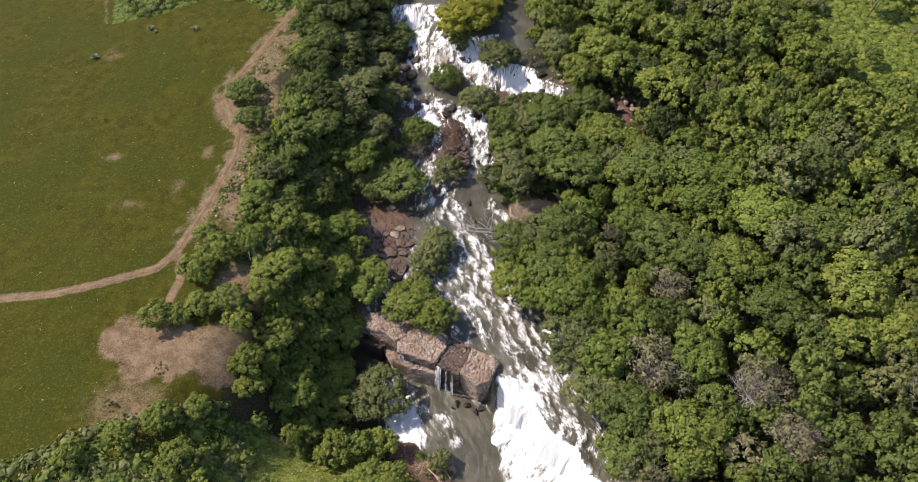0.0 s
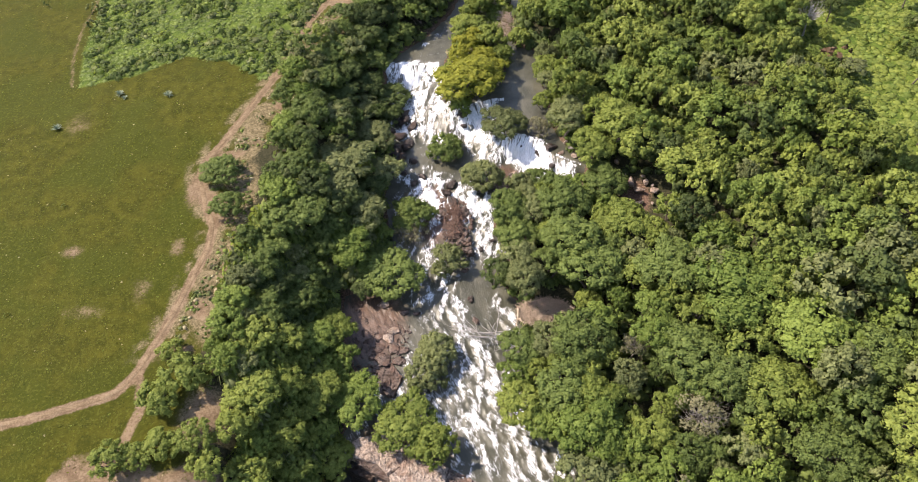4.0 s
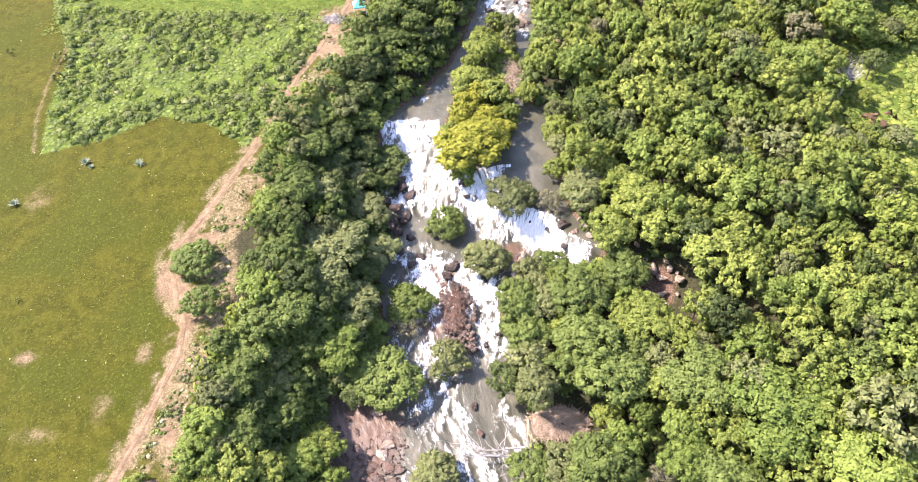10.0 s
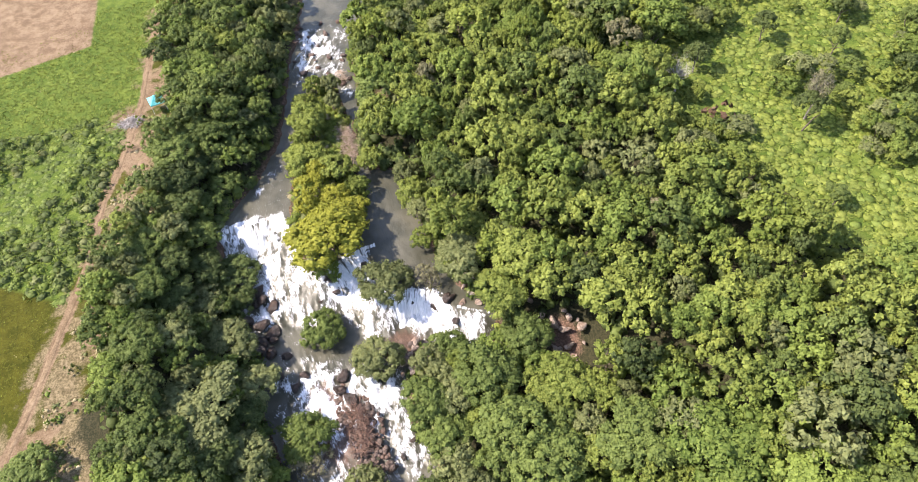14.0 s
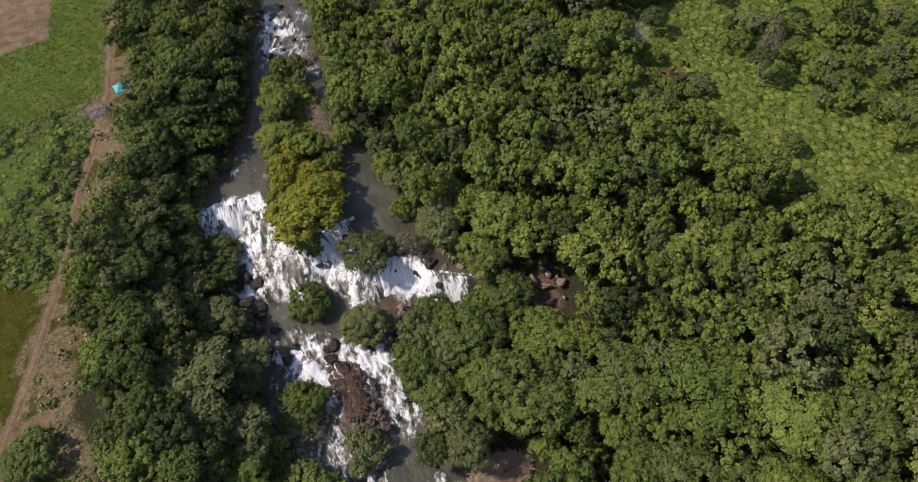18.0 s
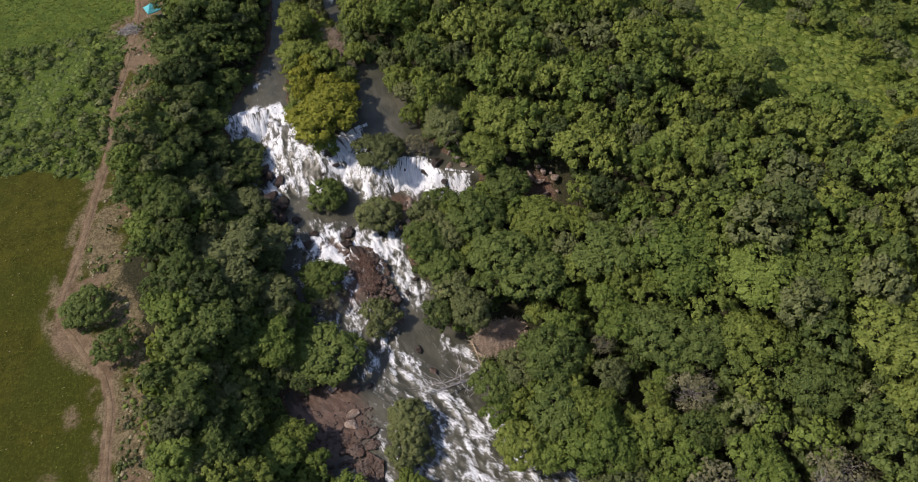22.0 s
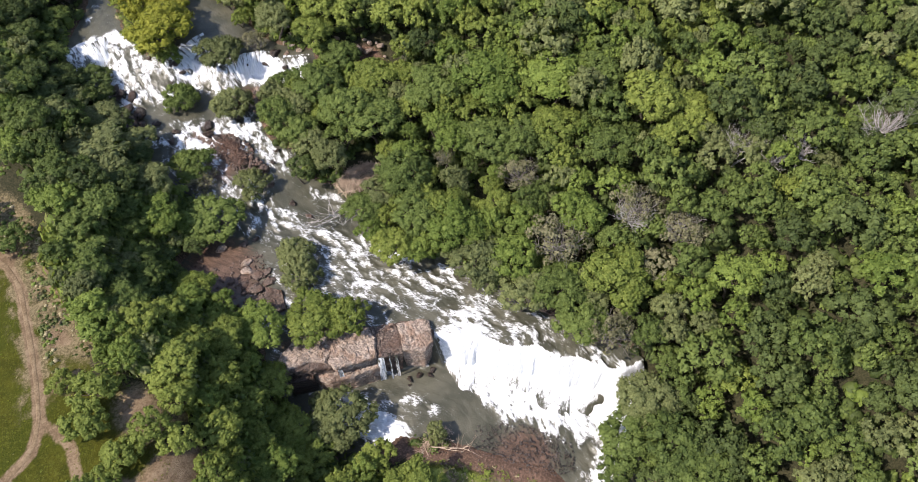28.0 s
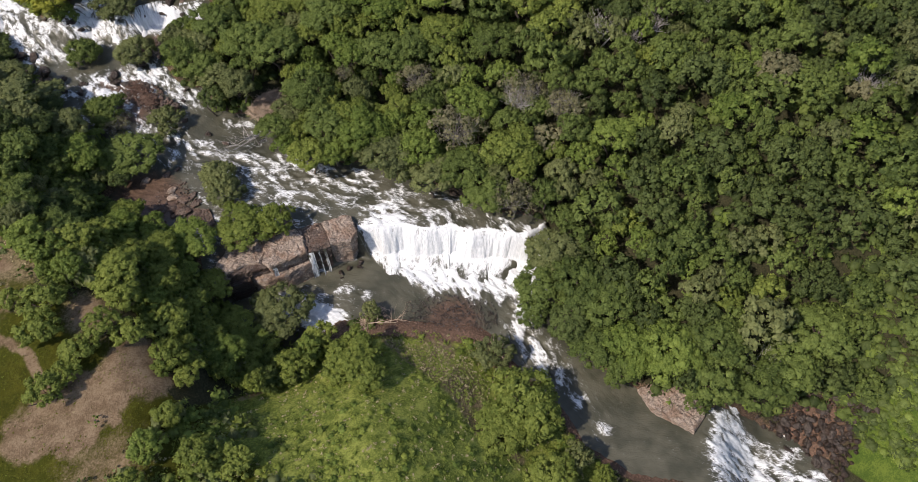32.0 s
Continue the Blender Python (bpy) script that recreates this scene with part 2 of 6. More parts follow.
def water_material():
    """Brown river water; the mask foam turns it into white water, shallow lets the red bed show."""
    m = Nodes("river_water")
    foam, shallow = m.attribute("foam").outputs["Fac"], m.attribute("shallow").outputs["Fac"]
    flow, pos = m.attribute("flow").outputs["Vector"], m.coords()
    fine, small, wide = m.noise(3.2, 5.0, 0.72, flow), m.noise(1.1, 4.0, 0.65, flow), m.noise(0.25, 2.0, 0.5, pos)
    grit = m.noise(9.0, 3.0, 0.7, pos)
    mixed = m.maths("ADD", m.maths("MULTIPLY", fine, 0.55), m.maths("ADD", m.maths("MULTIPLY", small, 0.30), m.maths("MULTIPLY", grit, 0.15)))
    vein = m.maths("SUBTRACT", 1.0, m.maths("ABSOLUTE", m.maths("MULTIPLY", m.maths("SUBTRACT", m.noise(1.35, 5.0, 0.62, flow), 0.5), 4.0)))
    fac = m.maths("ADD", foam, m.maths("MULTIPLY", m.maths("SUBTRACT", mixed, 0.5), 1.9))
    fac = m.maths("ADD", fac, m.maths("MULTIPLY", m.maths("SUBTRACT", vein, 0.62), 0.50))
    fac = m.span(fac, 0.38, 0.86)
    body = m.mix(m.span(wide, 0.35, 0.65), (0.054, 0.054, 0.037), (0.094, 0.090, 0.064))
    bed = m.mix(m.span(m.maths("ADD", grit, small), 0.75, 1.25), (0.050, 0.031, 0.021), (0.150, 0.096, 0.066))
    body = m.mix(m.span(m.maths("ADD", shallow, m.maths("MULTIPLY", m.maths("SUBTRACT", small, 0.5), 0.8)), 0.3, 0.75), body, bed)
    white = m.mix(m.span(fine, 0.3, 0.7), (0.56, 0.59, 0.60), (0.84, 0.85, 0.85))
    m.finish(m.mix(fac, body, white), m.span(fac, 0.0, 0.6, 0.28, 0.65), m.bump(m.maths("ADD", small, m.maths("MULTIPLY", fine, 0.7)), 0.5, 0.16), 0.35)
    return m.mat


GROUND, TRACK, WATER = ground_material(), track_material(), water_material()

# ---- fields over the plan: noise, distances, levels ----
LATTICE = np.random.RandomState(5).rand(256, 256)


def vnoise(x, y):
    xi, yi = np.floor(x).astype(int), np.floor(y).astype(int)
    u, v = x - xi, y - yi
    u, v = u * u * (3 - 2 * u), v * v * (3 - 2 * v)
    a, b = LATTICE[xi & 255, yi & 255], LATTICE[(xi + 1) & 255, yi & 255]
    c, d = LATTICE[xi & 255, (yi + 1) & 255], LATTICE[(xi + 1) & 255, (yi + 1) & 255]
    return (a * (1 - u) + b * u) * (1 - v) + (c * (1 - u) + d * u) * v


def fbm(x, y, octaves=4):
    total, amp, norm = 0.0, 1.0, 0.0
    for k in range(octaves):
        total = total + amp * vnoise(x * 2 ** k + 17.3 * k, y * 2 ** k + 9.1 * k)
        norm += amp
        amp *= 0.5
    return total / norm


def smooth(lo, hi, v):
    t = np.clip((v - lo) / (hi - lo), 0, 1)
    return t * t * (3 - 2 * t)


def line_distance(x, y, pts):
    best = np.full(np.shape(x), 1e9)
    for (ax, ay), (bx, by) in zip(pts[:-1], pts[1:]):
        dx, dy = bx - ax, by - ay
        t = np.clip(((x - ax) * dx + (y - ay) * dy) / (dx * dx + dy * dy), 0, 1)
        best = np.minimum(best, np.hypot(x - ax - t * dx, y - ay - t * dy))
    return best


def inside(x, y, poly):
    res = np.zeros(np.shape(x), bool)
    for (ax, ay), (bx, by) in zip(poly, poly[1:] + poly[:1]):
        if ay != by:
            res ^= ((ay > y) != (by > y)) & (x < (bx - ax) * (y - ay) / (by - ay) + ax)
    return res


def polygon_field(x, y, poly):
    """Distance to the polygon's edge, positive inside."""
    d = line_distance(x, y, poly + poly[:1])
    return np.where(inside(x, y, poly), d, -d)


WEST_BANK = [(22, 260), (20, 230), (12, 204), (7.3, 191), (4, 179), (0.7, 168.6), (-5, 160), (-10, 155), (-14, 150), (-15, 140), (-14, 132), (-12, 125),
             (-13, 119), (-13, 112), (-12, 105), (-12, 99), (-14, 95), (-20, 93), (-20, 86), (-17, 79), (-16, 72), (-19, 66), (-20, 60), (-18, 55),
             (-18, 49), (-12, 47), (-9, 47), (-5.3, 43.5), (-1, 38), (2.7, 32), (6, 28), (6.5, 24), (5, 18), (3.3, 7.5), (0.9, 1.4), (1.6, -6.7), (6, -14), (8, -22), (8, -30), (4, -90)]
EAST_BANK = [(46, 260), (40, 230), (27, 205), (20, 190), (18.8, 178), (18, 172), (14.6, 168), (13.4, 160), (15, 154.5), (19.5, 152.5), (21.5, 150), (21, 146), (19.5, 136), (19.5, 129), (22, 122), (25, 118), (24, 114), (17, 116),
             (12, 117.5), (8.5, 113), (6.5, 106), (9.5, 101), (7, 95), (11, 89), (11, 84), (10, 78), (11, 73), (14, 66.5), (17.5, 63), (19, 56), (21, 51), (23, 43),
             (24, 37), (27.5, 32), (27, 27), (22, 26), (18, 18), (14.5, 12), (13, 7), (14, 0), (13, -5), (15, -10), (20.5, -12), (25, -18), (27, -25), (24, -33), (24, -90)]
RIVER = WEST_BANK + EAST_BANK[::-1]
ISLET = [(10, 184), (2.5, 166), (0.5, 158), (-2, 149), (-2, 139), (1, 135), (5, 138), (9, 140), (13, 149), (12.5, 160), (15, 170), (15, 182)]
UPPER_BRINK = [(-300, 153), (-14, 150.5), (-8.6, 149.8), (-3.3, 149), (-2.2, 138.5), (1.5, 134.5), (5, 136.5), (9, 136), (8.5, 130), (10, 126.5), (14, 126), (17.5, 124), (18.5, 120.5), (23.4, 117), (60, 112), (300, 110)]
LEDGE_BRINK = [(-300, 66), (-17, 63), (-14, 60.2), (-7.3, 57.4), (1.7, 53), (3.6, 52.8), (5, 54.5), (7.8, 51.5), (11, 48.6), (12.8, 44.5), (16.5, 41.6), (17.6, 37.8), (20, 36), (21.9, 32), (23.5, 29.8), (60, 22), (300, 10)]
LOWER_BRINK = [(-300, -60), (4, -22), (9, -15.8), (14.5, -12), (18, -10.5), (60, -2), (300, 0)]


def signed(x, y, brink):
    up = inside(x, y, brink + [(300, 500), (-300, 500)])
    d = line_distance(x, y, brink)
    return np.where(up, d, -d)


def river_level(x, y, away, back=0.0):
    """The river's own level, carried outwards to its banks."""
    du, dl, ds = signed(x, y, UPPER_BRINK), signed(x, y, LEDGE_BRINK), signed(x, y, LOWER_BRINK)
    wu = np.interp(x, (-3.5, 1.5, 8.5, 11.5), (10.0, 7.5, 7.0, 3.6)) + 1.2 * away
    top = -2.6 + 0.02 * np.clip(y - 150, -20, 100)
    mid = np.interp(y, (40, 55, 65, 85, 100, 112, 120, 140), (-11.3, -10.9, -10.5, -9.8, -8.7, -7.3, -6.6, -6.3))
    low = np.interp(y, (-12, 60), (-17.7, -17.2))
    z = -25.5 + (low + 25.5) * smooth(-11 - away, 0, ds)
    z = z + (mid - low) * smooth(back - 2.0 - 1.2 * away, back + 0.3, dl)
    return z + (top - mid) * smooth(-wu, 0.3, du)


def plain_level(x, y):
    west = np.interp(y, (-60, 0, 50, 70, 100, 130, 200), (-3, -1.5, 0.0, 0.8, 2.0, 3.2, 2.6)) - 0.03 * np.clip(-x - 60, 0, 100)
    east = np.interp(x, (10, 40, 80, 140, 200), (-5.5, -3.0, 3.5, 9.0, 12.0)) + 0.01 * (y - 80)
    return np.where(x < 0, west, east)


def ground_level(x, y):
    x, y = np.asarray(x, float), np.asarray(y, float)
    f = polygon_field(x, y, RIVER)
    isl = polygon_field(x, y, ISLET)
    away = np.clip(-f, 0, 40)
    lev = river_level(x, y, away, np.where(f > 0, 2.8, 2.8 * smooth(3, 0, away)))
    width = np.where(x < 0, np.interp(y, (-20, 20, 45, 60, 100), (34, 34, 28, 17, 15)), 38.0)
    bank = lev + 0.9 * smooth(0, 2.0, away) + (plain_level(x, y) - lev - 0.9) * smooth(1.0, width, away)
    z = np.where(f > 0, lev - 0.7 * smooth(0, 1.2, f), bank)
    z = np.where(isl > 0, lev + 0.8 * smooth(0, 2, isl), z)
    return z + 0.35 * (fbm(x * 0.12, y * 0.12) - 0.5) + 0.16 * (fbm(x * 0.9, y * 0.9, 2) - 0.5)


FIELD_PATH = [(-93, 195), (-86, 182.5), (-82, 171), (-82.2, 162), (-80.6, 150), (-77.5, 139)]
TRACK_LINE = [(-17, 216), (-20, 200), (-22.8, 183), (-27.8, 166.5), (-31.2, 158.6), (-33.3, 146), (-37.1, 135.3), (-40.3, 126.5), (-43.1, 119.7), (-45.3, 115.3), (-45.5, 111.6),
              (-43.4, 105.6), (-40.8, 100), (-40.9, 94.8), (-42.2, 90.5), (-43.3, 85.5), (-45, 79), (-47, 73.2), (-49.5, 70), (-54.9, 68.3), (-60.9, 66.5), (-67, 65.7), (-76, 65.4), (-120, 67)]
FOOTPATH = [(-46.8, 73.5), (-45, 68), (-46.5, 62), (-45, 56), (-43, 50)]
SCRUB = [(-110, 230), (-88, 182), (-81, 169.4), (-79.5, 152), (-76, 138), (-64, 141.4), (-56, 147), (-46.5, 144.8), (-37.5, 137.7), (-33.5, 147), (-31.5, 158), (-28.5, 166), (-25.5, 178), (-32, 183), (-42, 182), (-52, 184), (-66, 184), (-80, 188)]
PLOUGHED = [(-75, 250), (-66, 209), (-58.6, 201.3), (-48, 204), (-31.6, 207.8), (-27, 250)]
DRY_TRAIL = [(-6.4, 37), (-7.2, 31), (-7.0, 26), (-7.6, 21), (-9.5, 16), (-9, 7)]
SHORE_STRIP = [(-6.2, 37.4), (-3.2, 32), (-0.5, 24), (-1.5, 19), (-4.5, 16.5), (-7.5, 20), (-7.4, 31)]
LOWER_GRASS = [(-36, 48), (-27, 47), (-20, 46), (-14, 45), (-6, 40), (0, 33), (4, 26), (3, 14), (1, 2), (0, -10), (-60, -40), (-80, 20), (-60, 40)]


def arrays_mesh(name, verts, faces):
    me = bpy.data.meshes.new(name)
    me.from_pydata(verts, [], faces) if isinstance(faces, list) else None
    if not isinstance(faces, list):
        n = faces.shape[1]
        me.vertices.add(len(verts))
        me.vertices.foreach_set("co", np.asarray(verts, np.float32).ravel())
        me.loops.add(faces.size)
        me.loops.foreach_set("vertex_index", faces.astype(np.int32).ravel())
        me.polygons.add(len(faces))
        me.polygons.foreach_set("loop_start", np.arange(0, faces.size, n, dtype=np.int32))
        me.update(calc_edges=True)
    return me


def grid_faces(nx, ny, keep=None):
    i = np.arange(nx * ny).reshape(nx, ny)
    f = np.stack([i[:-1, :-1], i[1:, :-1], i[1:, 1:], i[:-1, 1:]], -1).reshape(-1, 4)
    return f if keep is None else f[keep.ravel()[f].all(1)]


def compact(verts, faces, *extra):
    used = np.unique(faces)
    remap = np.zeros(len(verts), int)
    remap[used] = np.arange(len(used))
    return (verts[used], remap[faces], *[e[used] for e in extra])


def point_values(me, name, values):
    if values.ndim == 1:
        me.attributes.new(name, "FLOAT", "POINT").data.foreach_set("value", values.astype(np.float32))
    else:
        rgba = np.ones((len(values), 4), np.float32)
        rgba[:, :3] = values
        me.attributes.new(name, "FLOAT_COLOR", "POINT").data.foreach_set("color", rgba.ravel())


def soft_shade(me, on=True):
    me.polygons.foreach_set("use_smooth", np.full(len(me.polygons), on))


# ---- ground ----
def axis(lo, hi, step, far):
    core = np.arange(lo, hi + step / 2, step)
    out = [step * 1.5 ** k for k in range(1, 40)]
    out = np.cumsum(out)
    out = out[out < far]
    return np.concatenate([lo - out[::-1], core, hi + out])


gx, gy = axis(-112, 150, 0.7, 3000), axis(-62, 250, 0.7, 3000)
X, Y = np.meshgrid(gx, gy, indexing="ij")
X, Y = X.ravel(), Y.ravel()
Z = ground_level(X, Y)
track_d = line_distance(X, Y, TRACK_LINE)
foot_d = line_distance(X, Y, FOOTPATH)
river_f = polygon_field(X, Y, RIVER)
scrub_f = polygon_field(X, Y, SCRUB)
lower_f = polygon_field(X, Y, LOWER_GRASS)
wob = fbm(X * 0.25, Y * 0.25)
field_side = inside(X, Y, TRACK_LINE + [(-3200, 70), (-3200, 400), (-17, 400)])
south_field = (X < -34) & (Y < 74)


def blob(cx, cy, rx, ry, x=X, y=Y):
    return np.clip(1.25 - np.hypot((x - cx) / rx, (y - cy) / ry), 0, 1)


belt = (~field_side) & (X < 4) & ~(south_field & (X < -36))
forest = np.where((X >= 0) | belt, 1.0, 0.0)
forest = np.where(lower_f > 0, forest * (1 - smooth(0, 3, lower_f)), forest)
east_scrub = np.maximum(smooth(0, 12, (X - 66) - 0.25 * (140 - Y)) * (X > 20) * (Y > 50), smooth(-29, -35, Y) * (X > 27))
forest = forest * (1 - 0.9 * east_scrub)
near_track = smooth(9.0, 4.5, np.where(field_side, track_d + 4, track_d))
dirt = np.maximum(smooth(1.25, 0.35, track_d), smooth(1.2, 0.4, foot_d) * 0.8)
for cx, cy, rx, ry, deep in ((-48, 46, 11, 8, 0.55), (-63.5, 96, 2.8, 2.0, 0.62), (-46, 96, 2.0, 3.4, 0.55), (-34, 57, 3.5, 1.8, 1), (-24, 45, 8, 1.0, 1), (-36, 67, 3.2, 4, 0.9), (-45.5, 109, 2.6, 6, 0.8), (-72, 127, 5, 7, 0.42), (-58, 84, 6, 2.5, 0.42), (-50, 88, 3, 5, 0.45)):
    dirt = np.maximum(dirt, deep * blob(cx, cy, rx, ry))
dirt = np.maximum(dirt, smooth(-1, 1.5, polygon_field(X, Y, PLOUGHED)))
dirt = np.maximum(dirt, 0.5 * smooth(1.0, 0.2, line_distance(X, Y, FIELD_PATH)))
dirt = np.maximum(dirt, 0.80 * smooth(-2.5, 1.8, 9.0 * (wob - 0.5) + polygon_field(X, Y, [(-54, 58.6), (-44, 60.5), (-35, 57.8), (-33.7, 50.7), (-42, 49), (-51, 51.4)])))
dirt = np.maximum(dirt, blob(-25.5, 180, 4.5, 5.5) * 0.9)
dirt = np.maximum(dirt, 0.75 * near_track * (~field_side) * smooth(72, 78, Y) * smooth(0.46, 0.62, wob))
dry = 0.62 * near_track * smooth(70, 78, Y) * (0.55 + 0.75 * smooth(0.40, 0.60, fbm(X * 0.5 + 7, Y * 0.5, 3)))
for cx, cy, rx, ry in ((-38, 121, 3.2, 8), (-37, 108, 3, 9), (-38, 84, 3.2, 8), (-36, 66, 4, 6), (-36, 58, 5, 2), (-24, 168, 3.2, 9), (-27, 179, 4, 3), (12.5, 163, 2.2, 5.5), (24, 173.5, 3, 3), (47, 191, 5, 5), (-6, 22, 3, 8), (-2, 29, 3, 4), (-9, 14, 2.5, 3)):
    dry = np.maximum(dry, blob(cx, cy, rx, ry) * 1.1)
dry = np.maximum(dry, 0.7 * smooth(1.6, 0.3, line_distance(X, Y, DRY_TRAIL)))
dry = np.maximum(dry, 0.56 * smooth(-0.6, 1.0, polygon_field(X, Y, SHORE_STRIP)))
lush_islet = smooth(0, 2, polygon_field(X, Y, ISLET))
mud = np.where(river_f < 0, smooth(-2.6, -0.2, river_f), 1.0) * np.where(lower_f > -3, 1.0, 0.6)
mud = np.maximum(mud, np.where((X < 12) & (Y > 16) & (Y < 46) & (X > -12), smooth(-5.2, -2.6, river_f), 0))
mud = np.maximum(mud * (1 - lush_islet), blob(33.2, 109, 3.2, 4.5))
mud = np.maximum(mud, blob(30, -26, 7.5, 6) * 1.1)
lush = np.maximum(lush_islet, smooth(0, 4, lower_f) * smooth(-40, -30, X))
lush = np.maximum(lush, 0.8 * smooth(-0.5, 0.8, polygon_field(X, Y, SHORE_STRIP)))
thicket = np.maximum(np.maximum(smooth(-1, 2, scrub_f), east_scrub), smooth(176, 181, Y) * field_side * smooth(-95, -75, X))
forest = np.where(near_track > 0.3, forest * 0.3, forest) * (1 - lush_islet)
me = arrays_mesh("ground", np.stack([X, Y, Z], 1), grid_faces(len(gx), len(gy)))
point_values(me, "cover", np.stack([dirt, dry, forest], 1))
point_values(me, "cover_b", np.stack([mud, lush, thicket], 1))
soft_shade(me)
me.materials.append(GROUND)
ground = tagged(new("ground", me), "grassy field, bare soil and forest floor sloping to a river", "ground", kind="structure")

# the dirt track, a worn strip along its line whose edges sink into the grass
line = [np.array(p, float) for p in TRACK_LINE]
for _ in range(3):
    line = [line[0]] + [q for a, b in zip(line[:-1], line[1:]) for q in (a * 0.75 + b * 0.25, a * 0.25 + b * 0.75)] + [line[-1]]
line = np.array(line)
run = np.concatenate([[0], np.cumsum(np.hypot(*np.diff(line, axis=0).T))])
at = np.arange(0, run[-1], 0.5)
cx_, cy_ = np.interp(at, run, line[:, 0]), np.interp(at, run, line[:, 1])
gy_, gx_ = np.gradient(cy_), np.gradient(cx_)
gl_ = np.hypot(gx_, gy_)
half_l, half_r = 0.16 + 0.46 * fbm(at * 0.3, at * 0 + 2, 4), 0.16 + 0.46 * fbm(at * 0.3, at * 0 + 52, 4)
rows = []
for share, lift in ((-1.25, -0.14), (-0.8, 0.03), (-0.4, 0.015), (0.0, 0.05), (0.4, 0.015), (0.8, 0.03), (1.25, -0.14)):
    w = share * np.where(share < 0, half_l, half_r)
    x_, y_ = cx_ - gy_ / gl_ * w, cy_ + gx_ / gl_ * w
    rows.append(np.stack([x_, y_, ground_level(x_, y_) + lift], 1))
me = arrays_mesh("dirt_track", np.stack(rows, 1).reshape(-1, 3), grid_faces(len(at), 7))
soft_shade(me)
me.materials.append(TRACK)
tagged(new("road", me), "narrow red earth track worn through the grass", "dirt track", kind="structure")

# ---- river ----
STEP = 0.25
wx, wy = np.arange(-22, 52, STEP), np.arange(-50, 230, STEP)
WX, WY = [a.ravel() for a in np.meshgrid(wx, wy, indexing="ij")]
wf = polygon_field(WX, WY, RIVER)
keep = (wf > -0.8) & (polygon_field(WX, WY, ISLET) < 0.8)
du, dl, dsn = signed(WX, WY, UPPER_BRINK), signed(WX, WY, LEDGE_BRINK), signed(WX, WY, LOWER_BRINK)
WZ = river_level(WX, WY, WX * 0, 2.8 * smooth(4.6, 3.2, WX))
# streamwise coordinate: the rapids bend towards +x on the way down
bend = np.interp(WY, (-40, 0, 20, 45, 65, 90, 120, 150, 200), (22, 8, 11, 14, 6, -3, -3, -4, 10))
across, along = WX - bend, WY
foam = np.where(du > 0, 0.03 + 0.22 * smooth(2.5, 0, du) * (WX < 0) + 0.10 * (WX < 4) + 0.24 * smooth(178, 186, WY) * smooth(208, 196, WY), 0.3)
mid_foam = np.interp(WY, (30, 52, 58, 64, 72, 84, 92, 98, 103, 112, 118, 125, 150), (0.25, 0.29, 0.22, 0.27, 0.31, 0.29, 0.27, 0.25, 0.28, 0.28, 0.25, 0.22, 0.24))
foam = np.where((du < 0) & (dl > 0), mid_foam, foam)
foam = np.where(dl < 0, 0.10, foam)
# white water under each fall
foam = foam + np.where(dl < 0.4, (1.0 * smooth(-13.0, -4.5, dl + 5.0 * (fbm(WX * 0.3, WY * 0.3, 3) - 0.5)) * smooth(28, 22, WX) + 0.55 * smooth(-5, -1, dl)) * smooth(4.0, 8.0, WX), 0)
reach = np.where(WX < -1, 11.5, np.where(WX < 9.5, 8.5, 5.0))
foam = foam + np.where((du < 0.6) & (WX < 19), np.where(WX < -1, 0.36, 0.40) * smooth(-1.0, -0.55, du / reach), 0)
foam = foam + np.where((dsn < 1.5) & (WX > 8), (0.36 * smooth(-19, -6, dsn) * smooth(25, 19, WX) + 0.15) * smooth(1.5, -2.5, dsn) + 0.9 * (fbm(WX * 0.55 + 0.2 * WY, WY * 0.22, 3) - 0.5) * smooth(1, -3, dsn), 0)
WHITE = [(-3.6, 160.5, 1.0, 0.30), (-6, 157, 1.2, 0.15), (12.5, 199, 3, 0.4), (14.5, 194, 3, 0.35), (10, 190, 2.5, 0.35), (17, 178, 1.8, 0.6), (-2.6, 49.2, 1.5, 0.26), (-3.9, 51.0, 1.2, 0.24), (-1.2, 47.0, 1.3, 0.26), (-2.3, 46.2, 1.0, 0.2), (10, 47, 3, 0.3), (-11, 52.5, 3.2, 0.95), (-9.8, 49.3, 2.4, 0.9), (-8.4, 47.0, 2.2, 0.8), (-12.5, 56, 2.2, 0.5), 
         (10, 21.5, 2.6, 0.5), (8.3, 16.5, 3.0, 0.55), (13.5, 22.5, 2.2, 0.5), (7.8, 11, 2.5, 0.34), (6.5, 6, 1.8, .28), (4.2, 0.5, 1.6, 0.3), (35, -27, 4, 0.6),
         (-11, 131, 3.5, 0.5), (15, 121, 3, 0.4), (21, 116.5, 2, 0.5), (-5.5, 118, 3.2, 0.35), (-3.2, 112.5, 3.2, 0.5), (4.5, 111.5, 3.0, 0.5), (5.5, 106, 2.2, 0.25), (6.5, 101, 2.0, .25),
         (-3.0, 96, 2.6, 0.25), (-1.0, 90, 2.6, 0.26), (1.5, 81, 2.6, 0.25), (4, 74, 3, 0.2), (8, 68, 3.5, 0.16), (13, 61, 3.5, 0.2), (13, 52.5, 3.0, 0.25), (9, 53, 2, 0.2)]
foam = foam + np.where((dl > 0) & (WX > 6), 0.26 * smooth(8, 0, dl) * smooth(0.40, 0.60, fbm(across * 0.5, along * 0.2 + 9, 2)), 0)
